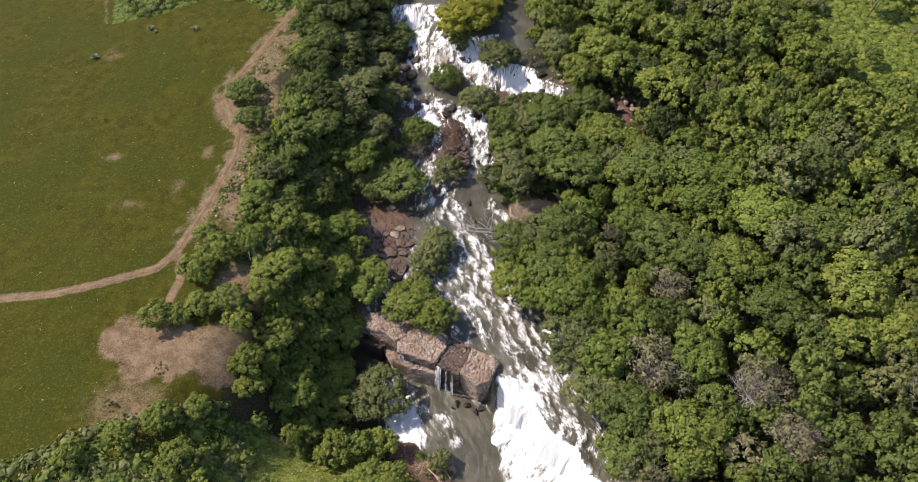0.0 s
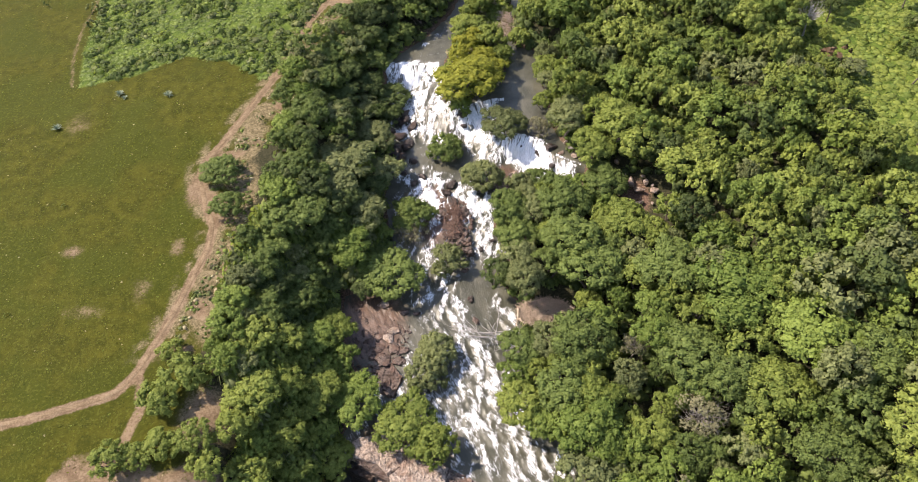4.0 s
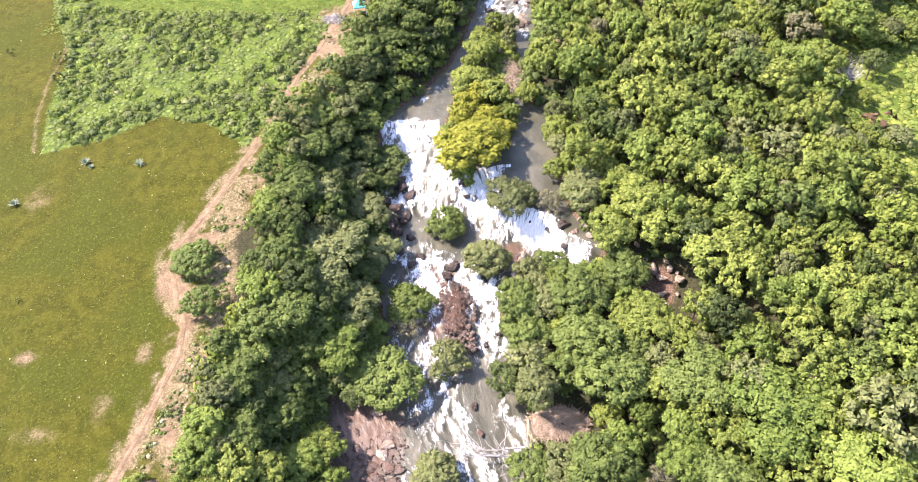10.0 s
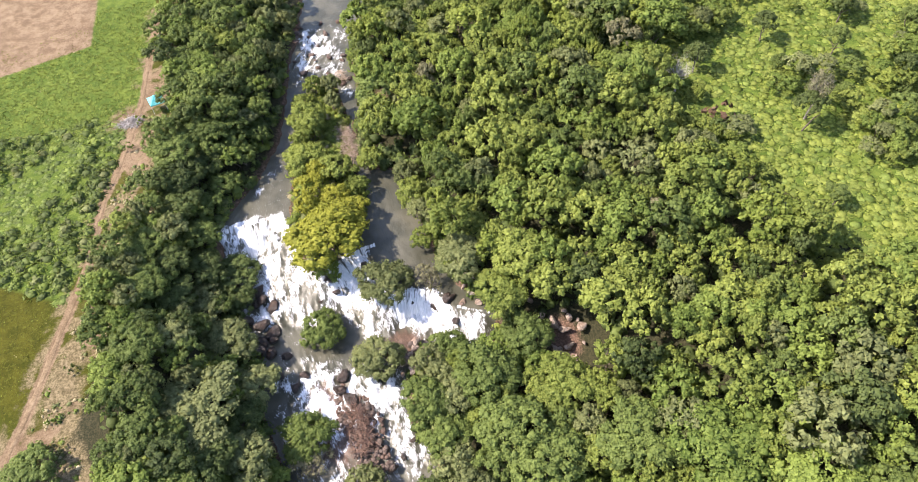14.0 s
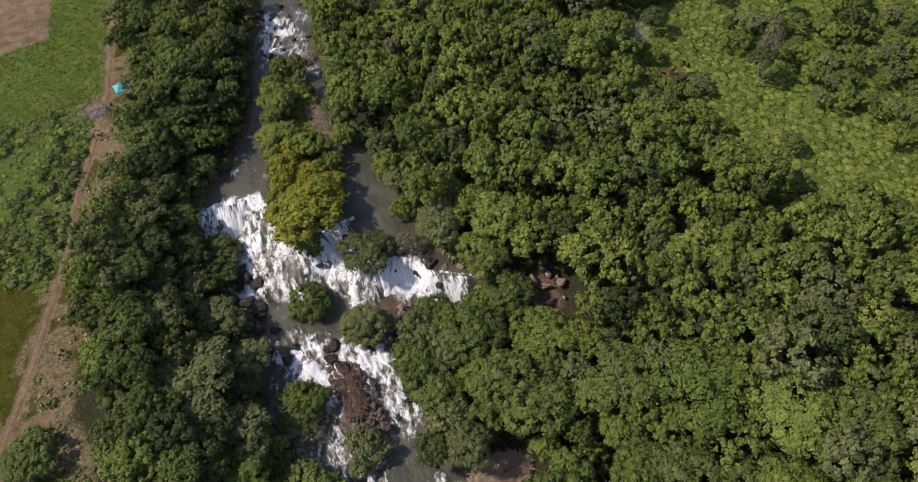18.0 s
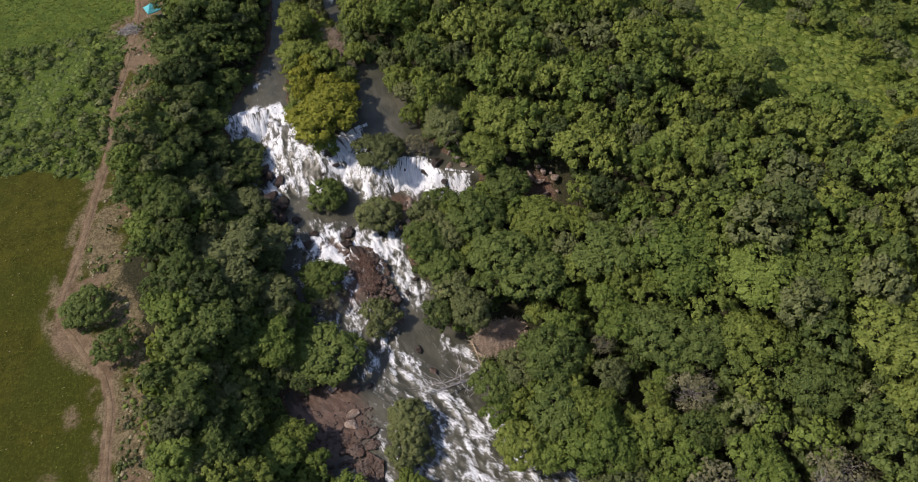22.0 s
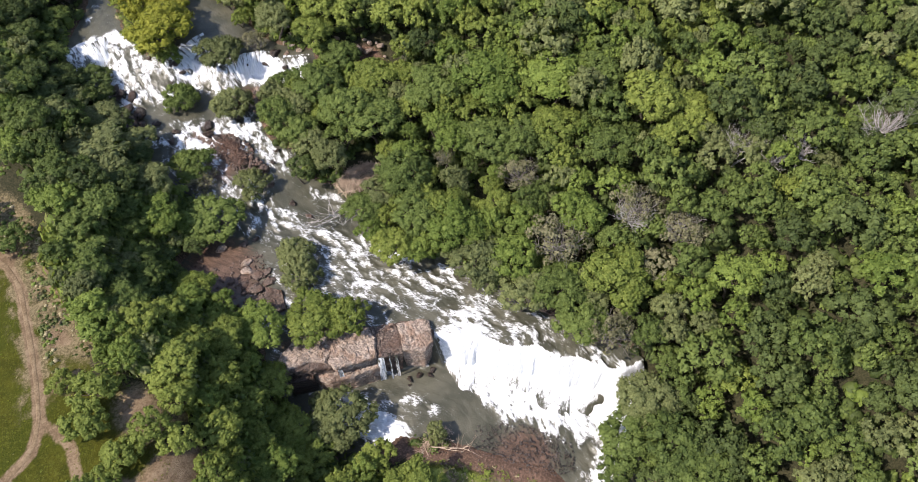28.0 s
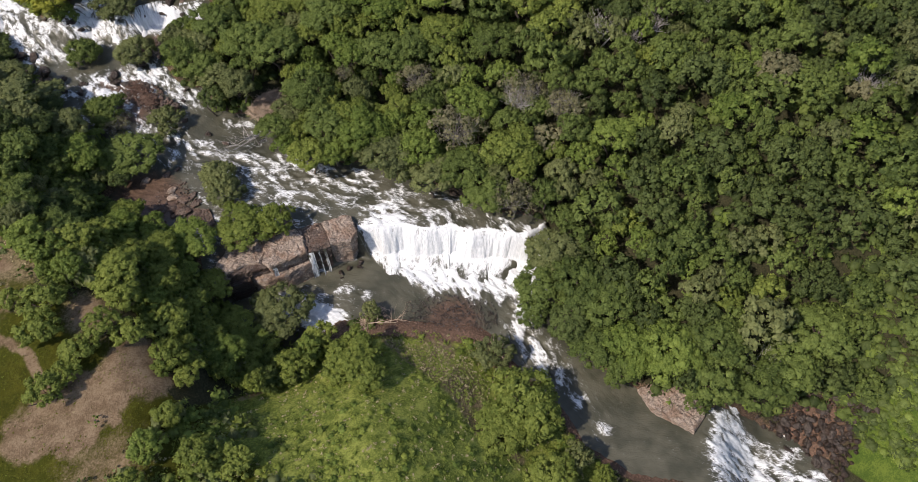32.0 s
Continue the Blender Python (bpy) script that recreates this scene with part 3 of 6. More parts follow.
for cx, cy, r, s in WHITE:
    foam = foam + s * np.exp(-((WX - cx) ** 2 + (WY - cy) ** 2) / (r * r))
foam = foam - 0.40 * np.exp(-((WX + 15) ** 2 + (WY - 86) ** 2) / 42) - 0.22 * np.exp(-((WX - 2.5) ** 2 + (WY - 92) ** 2 / 4) / 9) - 0.15 * smooth(2, 0.3, wf)
for cx, cy, r, s in ((-2.2, 132.0, 2.6, 0.40), (0, 123.5, 3.6, 0.40), (-11.5, 127, 3.0, 0.5), (-8.5, 134, 1.8, 0.35), (9, 120, 3.2, 0.35), (13, 46.5, 1.3, 0.45), (17, 40.5, 1.2, 0.35)):
    foam = foam - s * np.exp(-((WX - cx) ** 2 + (WY - cy) ** 2) / (r * r))
chop = fbm(across * 1.1 + 0.10 * along, along * 0.50 + 4, 4)
chop2 = fbm(across * 2.6 - 0.4 * along, along * 1.1 + 40, 3)
ridge = 1 - np.abs(2 * fbm(across * 0.8 - 0.25 * along + 3, along * 0.42 + 11, 3) - 1)
rough_water = smooth(0.15, 0.5, foam)
foam_pt = foam + 0.02 + 0.80 * (chop - 0.5) * smooth(0.05, 0.3, foam) + 0.50 * (chop2 - 0.5) * rough_water + 0.85 * (ridge - 0.80) * smooth(0.05, 0.3, foam)
WZ = WZ + (chop - 0.5) * (0.15 + 0.9 * rough_water) + (chop2 - 0.5) * (0.06 + 0.3 * rough_water)
flow = np.stack([across * 1.35 + 0.15 * along, along * 0.60, WX * 0], 1)
shallow = 0 * WX
for cx, cy, rx, ry in ((-15, 87, 7.5, 9), (-9, 66, 9, 5), (4, 31, 6, 6), (-4, 110, 5, 9), (10, 118, 4, 4)):
    shallow = np.maximum(shallow, np.clip(1.3 - np.hypot((WX - cx) / rx, (WY - cy) / ry), 0, 1))
v, f, fo, fl, sh = compact(np.stack([WX, WY, WZ], 1), grid_faces(len(wx), len(wy), keep), foam_pt, flow, shallow)
me = arrays_mesh("river", v, f)
point_values(me, "foam", fo)
point_values(me, "flow", fl)
point_values(me, "shallow", sh)
soft_shade(me)
me.materials.append(WATER)
tagged(new("water", me), "brown river breaking into white rapids and falls", "river", kind="structure")

# ---- falls: curtains of white water over each brink ----
def resample(pts, step):
    pts = [Vector((*p, 0)) for p in pts]
    out = []
    for a, b in zip(pts[:-1], pts[1:]):
        n = max(1, int((b - a).length / step))
        out += [a.lerp(b, k / n) for k in range(n)]
    return out + [pts[-1]]


def waterfall(name, label, brink, reach, low, thick=0.85, seed=0, steps=16, boil=3.0):
    """A curtain from the brink line down to the level low, with a bed of foam at its foot."""
    line = resample(brink, 0.2)
    n = len(line)
    way = []
    for k in range(n):
        a, b = line[max(0, k - 8)], line[min(n - 1, k + 8)]
        d = (b - a).normalized()
        way.append((d.y, -d.x))
    way = np.array(way)
    px, py = np.array([p.x for p in line]), np.array([p.y for p in line])
    top = river_level(px + 0.0, py + 0.0, px * 0) + 0.15
    top = np.maximum(top, np.max(top) - 0.9)
    u = np.arange(n) * 0.2 + seed * 31.0
    lip = fbm(u * 0.5, u * 0 + 3.0 + seed, 2)
    ends = smooth(0.0, 5.5, np.minimum(np.arange(n), n - 1 - np.arange(n)) * 0.2) if boil > 0 else np.ones(n)
    thing = tagged(new(name), label, "waterfall", "waterfalls")

    def sheet(part_name, rows, foams, flows):
        me = arrays_mesh(part_name, np.stack(rows, 1).reshape(-1, 3), grid_faces(n, len(rows)))
        point_values(me, "foam", np.stack(foams, 1).ravel())
        point_values(me, "flow", np.stack(flows, 1).reshape(-1, 3))
        soft_shade(me)
        me.materials.append(WATER)
        new(part_name, me).parent = thing

    rows, foams, flows = [], [], []
    for s in range(steps + 1):
        v = s / steps
        streak = fbm(u * 1.7, u * 0 + v * 1.1 + seed, 3)
        fine = fbm(u * 5.0, u * 0 + v * 2.0 + seed, 2)
        out = reach * (0.12 + 0.88 * v ** 0.75) * (0.75 + 0.5 * lip) * (0.3 + 0.7 * ends) + (streak - 0.5) * 0.55 * min(1, v * 3) + (fine - 0.5) * 0.18 - 0.35
        z = top + 0.05 - (top - low) * v ** 1.35 + (streak - 0.5) * 0.25
        side = 0.0 if boil > 0 else 0.30 * (fbm(u * 0.2, u * 0 + 2.2 * v + seed, 2) - 0.5) * min(1, 2 * v)
        rows.append(np.stack([px + way[:, 0] * out - way[:, 1] * side, py + way[:, 1] * out + way[:, 0] * side, z], 1))
        foams.append(thick + 0.30 * v + 1.1 * (streak - 0.5) * (1 - 0.5 * v) + 0.6 * (fine - 0.5))
        flows.append(np.stack([u * 1.6, u * 0 + v * (np.max(top) - low) * 0.35, u * 0 + seed], 1))
    sheet("curtain", rows, foams, flows)
    if boil > 0:
        rows, foams, flows = [], [], []
        for s in range(9):
            v = s / 8
            out = reach * (0.75 + 0.5 * lip) * (0.3 + 0.7 * ends) - 1.3 + boil * v * (0.25 + 0.75 * ends) * (0.55 + 0.8 * fbm(u * 0.28, u * 0 + 7.0 + seed, 3))
            lump = fbm(u * 0.9, u * 0 + v * 3.0 + 5 + seed, 3)
            rows.append(np.stack([px + way[:, 0] * out, py + way[:, 1] * out, low + 1.1 * lump * ends * (1 - v) ** 1.2 + 0.05 - 0.75 * v * v], 1))
            foams.append((1.05 - 0.85 * v + 1.0 * (lump - 0.5)) * (0.35 + 0.65 * ends))
            flows.append(np.stack([u * 1.2, u * 0 + v * 2.0, u * 0 + seed], 1))
        sheet("foam", rows, foams, flows)
    return thing


waterfall("waterfall", "broad white cascade between tree-clad bank and islet", [(-13.5, 150.4), (-8.6, 149.7), (-3.4, 148.9)], 7.5, -5.6, 0.58, 1, 22)
waterfall("waterfall", "white cascade beside the yellow tree islet", [(1.9, 135.0), (5, 136.6), (8.0, 137.4), (10.8, 137.2)], 8.6, -6.3, 0.66, 2, 20)
waterfall("waterfall", "streaked white fall over dark rock", [(8.6, 130.5), (9.8, 127.4), (14, 126.2), (17.8, 123.6)], 4.2, -6.5, 0.68, 3)
waterfall("waterfall", "thin strands of water over a rock step", [(19.6, 120), (21.5, 118.6), (24, 117)], 1.2, -6.2, 0.46, 4, 16, 0)
waterfall("waterfall", "wide white curtain falling into the pool", [(4.6, 54.6), (7.8, 51.4), (11, 48.6), (12.8, 44.5), (16.5, 41.6), (17.6, 37.8), (20, 36), (21.9, 32), (24.2, 29.6)], 2.5, -17.2, 0.95, 5, 22, 6.5)
for k, spot in enumerate(([(-4.7, 56.6), (-3.7, 56.1)], [(-3.0, 55.8), (-2.8, 55.7)], [(-2.1, 55.4), (-1.7, 55.2)])):
    waterfall("waterfall", "thin white fall from the rock ledge", spot, 1.0, -17.3, 0.36, 6 + 0.3 * k, 16, 0)
waterfall("waterfall", "narrow trickle down the rock ledge", [(-10.6, 58.9), (-9.9, 58.6)], 0.4, -17.0, 0.55, 7, 16, 0)


# ---- rocks ----
def displaced(verts, amount, freq, seed):
    out = []
    for p in verts:
        q = Vector(p) * freq + Vector((seed * 3.7, seed * 1.3, seed * 7.1))
        out.append(Vector(p) * (1 + amount * noise.noise(q) + amount * 0.5 * noise.noise(q * 2.3)))
    return np.array([v[:] for v in out])


def ico(sub):
    bm = bmesh.new()
    bmesh.ops.create_icosphere(bm, subdivisions=sub, radius=1.0)
    v = np.array([p.co[:] for p in bm.verts])
    f = np.array([[q.index for q in p.verts] for p in bm.faces])
    bm.free()
    return v, f


ICO = {k: ico(k) for k in (1, 2, 3)}
OCTA = (np.array([(1, 0, 0), (0, 1, 0), (-1, 0, 0), (0, -1, 0), (0, 0, 1), (0, 0, -1)], float), np.array([(0, 1, 4), (1, 2, 4), (2, 3, 4), (3, 0, 4), (1, 0, 5), (2, 1, 5), (3, 2, 5), (0, 3, 5)]))
BOULDERS = []
for k in range(6):
    v = displaced(ICO[3][0], 0.45, 1.2, k)
    for cut in np.random.RandomState(40 + k).normal(size=(9, 3)):
        cut = cut / np.linalg.norm(cut)
        v = v - np.maximum(v @ cut - 0.62, 0)[:, None] * cut * 0.92
    v = v * np.array([1.15, (0.8, 0.9, 0.7, 1.0, 0.85, 0.75)[k], 0.6])
    BOULDERS.append({m.name: None for m in (ROCK, SLAB, WETROCK, GRAVEL)})
    for m in (ROCK, SLAB, WETROCK, GRAVEL):
        me = arrays_mesh("rock", v, ICO[3][1])
        me.materials.append(m)
        BOULDERS[k][m.name] = me
rock_rng = random.Random(3)


def rock(x, y, size, material=ROCK, sink=0.25, label="rounded brown boulder in the shallow river", z=None, flat=1.0):
    ob = new("rock", BOULDERS[rock_rng.randrange(6)][material.name])
    if z is None:
        z = float(river_level(np.array([x]), np.array([y]), np.array([0.0]))[0])
    s = size
    ob.matrix_basis = pose(x, y, z + size * (0.3 - sink), rock_rng.uniform(-12, 12), rock_rng.uniform(-12, 12), rock_rng.uniform(0, 360)) @ Matrix.Diagonal((s, s, s * flat, 1))
    return tagged(ob, label, "rock", "river rocks")


for x, y, s in ((-13, 90.9, 1.1), (-9.5, 89.2, 0.95), (-7.3, 88.9, 0.7), (-11.8, 84.2, 1.2), (-11.1, 85.8, 1.1), (1.3, 97.3, 0.8), (2.9, 87, 1.0), (-16, 88, 0.7), (-14.5, 93, 0.6), (-17, 91, 0.8)):
    rock(x, y, s * 0.85, SLAB if s > 1 else ROCK, 0.2, "pale brown boulder standing in the shallows", flat=0.7)
for x, y, s in ((2.2, 91.5, 0.9), (1.8, 137, 1.1), (2.2, 133, 1.2), (-10.2, 137, 1.6), (-8.6, 133, 1.5), (-9.4, 128.2, 1.7), (-10.4, 124.6, 1.6), (-8.3, 123.1, 1.2), (-11.5, 127, 1.6), (-6.1, 118.9, 1.0), (-10.5, 135, 1.4), (1, 135.5, 1.2), (4.2, 139, 1.0),
                (-10, 120, 1.3), (-8, 117.5, 1.1), (3, 118, 1.0), (5, 115, 1.1), (6.6, 103.5, .8), (4.4, 101.5, .8), (8.0, 133.5, 1.2), (18.6, 121.8, 1.4), (19, 118.5, 1.0)):
    rock(x, y, s * 0.8, WETROCK, 0.18, "dark wet boulder in white water")
for x, y, size, z in ((0.6, 135.4, 0.9, -3.0), (1.5, 133.4, 1.0, -4.0), (2.3, 131.0, 0.8, -4.8), (-1.2, 137.6, 0.9, -3.4), (-0.4, 130.6, 0.8, -5.6), (-11.8, 140.5, 1.2, -4.4), (-10.8, 138.2, 1.1, -5.0), (-11.6, 135.8, 1.2, -5.4), (-9.8, 134.6, 0.9, -5.6),
                      (-12.6, 131.5, 1.2, -5.9), (-10.8, 129.8, 1.3, -6.0), (-9.4, 126.6, 1.0, -6.2), (-12.4, 125.2, 1.3, -6.2), (10.2, 126.2, 0.8, -4.2), (9.4, 130.6, 0.9, -3.2), (13.2, 124.6, 0.6, -4.6), (16.4, 122.6, 0.7, -4.8), (18.6, 122.4, 0.9, -3.2)):
    rock(x, y, size, WETROCK, 0.0, "black wet rock breaking the falling water", z=z, flat=1.1)
for x, y, s in ((-0.9, 116.6, 1.5), (-1.6, 114.6, 1.6), (-0.5, 112.6, 1.6), (-1.4, 110.3, 1.5), (0.4, 108.4, 1.4), (-1.8, 107, 1.3), (0.2, 105, 1.5), (1.6, 110.6, 1.1), (1.8, 103.4, 1.2), (-0.6, 102.4, 1.2), (2.2, 100.6, 1.0)):
    rock(x, y, s * 0.75, WETROCK if s > 1.45 else ROCK, 0.12, "brown boulder of the islet amid the cascade")
for k in range(34):
    a, b = rock_rng.random(), rock_rng.random()
    rock(6.8 + 5.5 * a + 1.0 * b, 118.2 - 5.5 * b, rock_rng.uniform(0.35, 0.85), SLAB if k % 3 else ROCK, 0.0, "pale angular stone in a heap below the falls", z=-6.0)
for x, y, s in ((27.5, 107.5, 0.7), (35.6, 106.8, 0.6), (36.2, 110.6, 0.7), (34.8, 112.6, 0.8), (20.7, 120.5, 1.2), (22.4, 121.4, 1.0), (24, 123.5, 1.0), (24.6, 126.2, 1.1), (23, 119.4, 1.2), (21.9, 123, .8), (32.2, 111.6, 1.9), (33.4, 110, 1.5), (36.5, 109.2, 1.6), (33.1, 107.3, 1.3), (31.2, 113.2, 1.3), (35, 111.4, 1.2), (30.5, 116, 1.1), (29.5, 118.5, 1.0)):
    rock(x, y, s * 0.62, SLAB, 0.0, "pale brown rock beside the side channel", z=float(ground_level(np.array([x]), np.array([y]))[0]) + 0.4)
for x, y, s in ((-11, 82.5, 1.5), (-12.6, 80.4, 1.7), (-10.2, 80, 1.3), (-12.2, 77.8, 1.5), (-13.3, 82.6, 1.2), (-9.6, 82.2, 1.0), (-13.6, 78.6, 1.0), (-11, 76.3, 1.1)):
    rock(x, y, s, ROCK, 0.25, "flat reddish rock awash in the shallows", flat=0.4)
for k in range(26):
    x, y = rock_rng.uniform(-19, -8), rock_rng.uniform(78, 93)
    if x < -17 + (92 - y) * 0.4:
        rock(x, y, rock_rng.uniform(0.25, 0.6), ROCK, 0.2)
for k in range(26):
    rock(rock_rng.uniform(8, 22), rock_rng.uniform(180, 205), rock_rng.uniform(0.4, 1.0), ROCK, 0.2, "brown boulder in the upper river")
for k in range(40):
    t = rock_rng.random()
    x, y = -1 + 11 * t + rock_rng.uniform(-2.4, 2.4), 36 - 9 * t + rock_rng.uniform(-2.6, 2.6)
    rock(x, y, rock_rng.uniform(0.14, 0.28), GRAVEL, 0.25, "dark wet stone on the gravel bar", z=-17.15)


def gravel(name, label, outline, count, sizes, level, material):
    """Loose stones over a patch of bed, joined."""
    r = np.random.RandomState(17)
    xs, ys = [p[0] for p in outline], [p[1] for p in outline]
    xy = np.column_stack([r.uniform(min(xs), max(xs), count), r.uniform(min(ys), max(ys), count)])
    xy = xy[inside(xy[:, 0], xy[:, 1], outline)]
    m = len(xy)
    iv, jf = ICO[1]
    size = r.uniform(*sizes, (m, 1, 1)) * (0.6 + 0.8 * r.rand(m, 1, 1))
    v = iv[None] * (0.75 + 0.4 * r.rand(m, len(iv), 1)) * size * np.array([1, 1, 0.6])
    v = v + np.column_stack([xy, (ground_level(xy[:, 0], xy[:, 1]) if level is None else level) + 0.12 * (fbm(xy[:, 0] * 0.4, xy[:, 1] * 0.4) - 0.5)])[:, None, :]
    f = jf[None] + (np.arange(m) * len(iv))[:, None, None]
    me = arrays_mesh(name, v.reshape(-1, 3), f.reshape(-1, 3))
    me.materials.append(material)
    tagged(new(name, me), label, "gravel", kind="stuff")


gravel("gravel", "dark wet gravel bar in the pool", [(1.7, 40), (7.4, 36.4), (11.5, 28), (9, 24.5), (4, 27), (0.5, 32), (-2.5, 37)], 2200, (0.05, 0.15), -17.2, GRAVEL)
gravel("gravel", "reddish stones along the mud bank", [(-6, 43), (-1, 38.5), (2.7, 32), (5, 28), (4, 24), (0, 26), (-4, 34), (-8, 40)], 420, (0.06, 0.20), None, ROCK)
gravel("gravel", "brown stones in the shallows", [(-19.5, 92), (-12, 92), (-8, 86), (-10, 78), (-14, 76), (-17, 80)], 420, (0.08, 0.30), -9.74, ROCK)
gravel("gravel", "brown stones among the cascade boulders", [(-3, 118), (1, 118), (3, 108), (2.5, 100), (-2, 101), (-3, 110)], 500, (0.2, 0.5), -7.4, ROCK)
gravel("gravel", "dark reddish broken rock beside the lower fall", [(22, -17), (28, -18), (37, -20), (38, -32), (24, -34)], 900, (0.12, 0.6), None, WETROCK)
for k in range(60):
    x, y = rock_rng.uniform(22.5, 37), rock_rng.uniform(-33, -20)
    rock(x, y, rock_rng.uniform(0.25, 1.1), GRAVEL if k % 3 else WETROCK, 0.1, "dark reddish boulder beside the lower fall", z=float(ground_level(np.array([x]), np.array([y]))[0]) + 0.1)

def slab(name, outline, top, bottom, seed, material=SLAB, undercut=0.0):
    """A block of layered rock: a worn, pitted top with low steps, and sides of uneven beds."""
    cx, cy = sum(p[0] for p in outline) / len(outline), sum(p[1] for p in outline) / len(outline)
    outline = [(cx + 1.10 * (x - cx), cy + 1.10 * (y - cy)) for x, y in outline]
    rim = resample(outline + outline[:1], 0.3)[:-1]
    bm = bmesh.new()
    rings, n = [], len(rim)
    levels = [(k / 18, 0.0) for k in range(18)] + [(0.955, -0.05), (0.985, -0.16), (1.0, -0.34)]
    depth = bottom - top
    r = random.Random(int(seed * 10) + 3)
    z = -0.34
    while z > depth + 0.3:
        z -= r.uniform(0.16, 0.42)
        back = undercut * (z / depth) + r.uniform(-0.014, 0.014)
        levels += [(1.0 - back, z), (1.0 - back - r.choice((0.0, 0.02, 0.035)), z - 0.05)]
    levels.append((1.0 - undercut, depth))
    for share, z in levels:
        ring = []
        for p in rim:
            w = 1 + 0.06 * noise.noise(Vector((p.x * 0.55, p.y * 0.55, z * 0.5 + seed))) + 0.05 * noise.noise(Vector((p.x * 1.6, p.y * 1.6, z * 2.2 + seed)))
            x, y = cx + (p.x - cx) * share * w, cy + (p.y - cy) * share * w
            bed = noise.noise(Vector((x * 0.32, y * 0.32, seed))) * 2.2
            step = math.floor(bed * 2) / 2 + min(1.0, (bed * 2 % 1.0) * 5) * 0.5
            dz = 0.14 * step + 0.24 * noise.noise(Vector((x * 0.9, y * 0.9, seed))) + 0.20 * noise.noise(Vector((x * 2.4, y * 2.4, seed + z))) + 0.12 * noise.noise(Vector((x * 5.5, y * 5.5, seed)))
            ring.append(bm.verts.new((x, y, top + z + dz)))
            if share == 0:
                break
        rings.append(ring)
    for k in range(n):
        bm.faces.new((rings[0][0], rings[1][k], rings[1][(k + 1) % n]))
    for a, b in zip(rings[1:-1], rings[2:]):
        for k in range(n):
            bm.faces.new((a[k], b[k], b[(k + 1) % n], a[(k + 1) % n]))
    bmesh.ops.recalc_face_normals(bm, faces=bm.faces)
    me = bpy.data.meshes.new(name)
    bm.to_mesh(me)
    bm.free()
    me.materials.append(material)
    return new(name, me)


for k, (outline, top, bottom, mat, cut, label) in enumerate((
        ([(-16.9, 66.3), (-12.5, 68.0), (-9.6, 66.8), (-8.4, 64.6), (-9.2, 62.9), (-11.4, 61.6), (-12.8, 63.2), (-15, 63.9), (-17.2, 64.6)], -10.25, -16.8, SLAB, 0.05, "pale flat rock bed of the ledge, dry on top"),
        ([(-7.9, 64.4), (-5.0, 63.4), (-2.7, 61.9), (-3.1, 59.8), (-4.8, 57.1), (-7.6, 58.2), (-10.5, 59.6), (-10.6, 61.2), (-9.0, 62.4)], -10.0, -12.6, SLAB, 0.10, "broad brown rock bed with a cracked front"),
        ([(-2.8, 61.5), (1.0, 59.6), (1.0, 57.2), (-0.9, 55.2), (-4.4, 57.0), (-3.0, 59.4)], -10.4, -17.2, ROCK, 0.14, "low wet rock bed with water running over"),
        ([(1.5, 59.2), (4.6, 57.8), (5.7, 56.4), (3.9, 53.4), (2.1, 53.0), (-0.4, 55.2), (0.9, 57.2)], -9.95, -17.2, SLAB, 0.16, "rounded pale rock knob at the fall's edge"),
        # the end block takes the near-black wet rock so that it looks shaded
        ([(-17.0, 64.6), (-13.1, 62.9), (-14.0, 61.4), (-17.2, 62.9)], -12.2, -16.8, WETROCK, 0.05, "rock at the ledge's end, its shade put into a dark colour"),
        ([(-13.2, 61.9), (-8.5, 61), (-4.2, 59), (-5.0, 56.5), (-8.6, 57.8), (-11.8, 59.4)], -12.9, -17.4, SLAB, -0.04, "lower brown rock bed under the crack"),
        ([(-16.3, 65.5), (-12, 67), (-8, 65.6), (-3, 62.6), (1.5, 60), (4.4, 57.6), (4.4, 54.8), (1, 54.6), (-4.5, 57.6), (-10.5, 60.4), (-15, 63)], -10.5, -12.6, ROCK, 0.06, "brown wet bedrock between the blocks of the ledge"),
        ([(-13.5, 78.5), (-11.2, 79.6), (-9.6, 77.0), (-10.8, 73.6), (-12.8, 74.6)], -9.75, -10.6, ROCK, -0.05, "pale reddish rock pavement at the water's edge"),
        ([(31.0, 110.6), (33.8, 111.4), (34.8, 108.2), (33.6, 105.2), (31.4, 106.6)], -4.2, -6.0, SLAB, -0.05, "pale sunlit rock beside a brown side pool"),
        ([(13.6, -0.6), (12.1, -4.2), (13.2, -10.2), (17.2, -10.0), (18.2, -6), (16.5, -2)], -16.4, -18.6, SLAB, 0.0, "grey rock bank at the bend of the river"),
        ([(22, 46), (24.5, 38), (27.5, 33), (31, 33), (30, 44), (26, 50)], -11.0, -17, WETROCK, 0.0, "dark wet rock bank beside the falls"))):
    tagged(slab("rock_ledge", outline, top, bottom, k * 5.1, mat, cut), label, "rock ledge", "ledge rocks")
for x, y, size in ((0.2, 59.4, 0.55), (-0.9, 60.1, 0.5), (-2.2, 61.0, 0.45), (-0.4, 58.2, 0.3), (-1.8, 59.2, 0.35), (1.3, 58.2, 0.4), (-3.0, 62.4, 0.4), (0.8, 60.2, 0.35), (-8.4, 66.2, 0.4)):
    rock(x, y, size, SLAB, 0.0, "small pale stone lying on the rock ledge", z=-10.6)
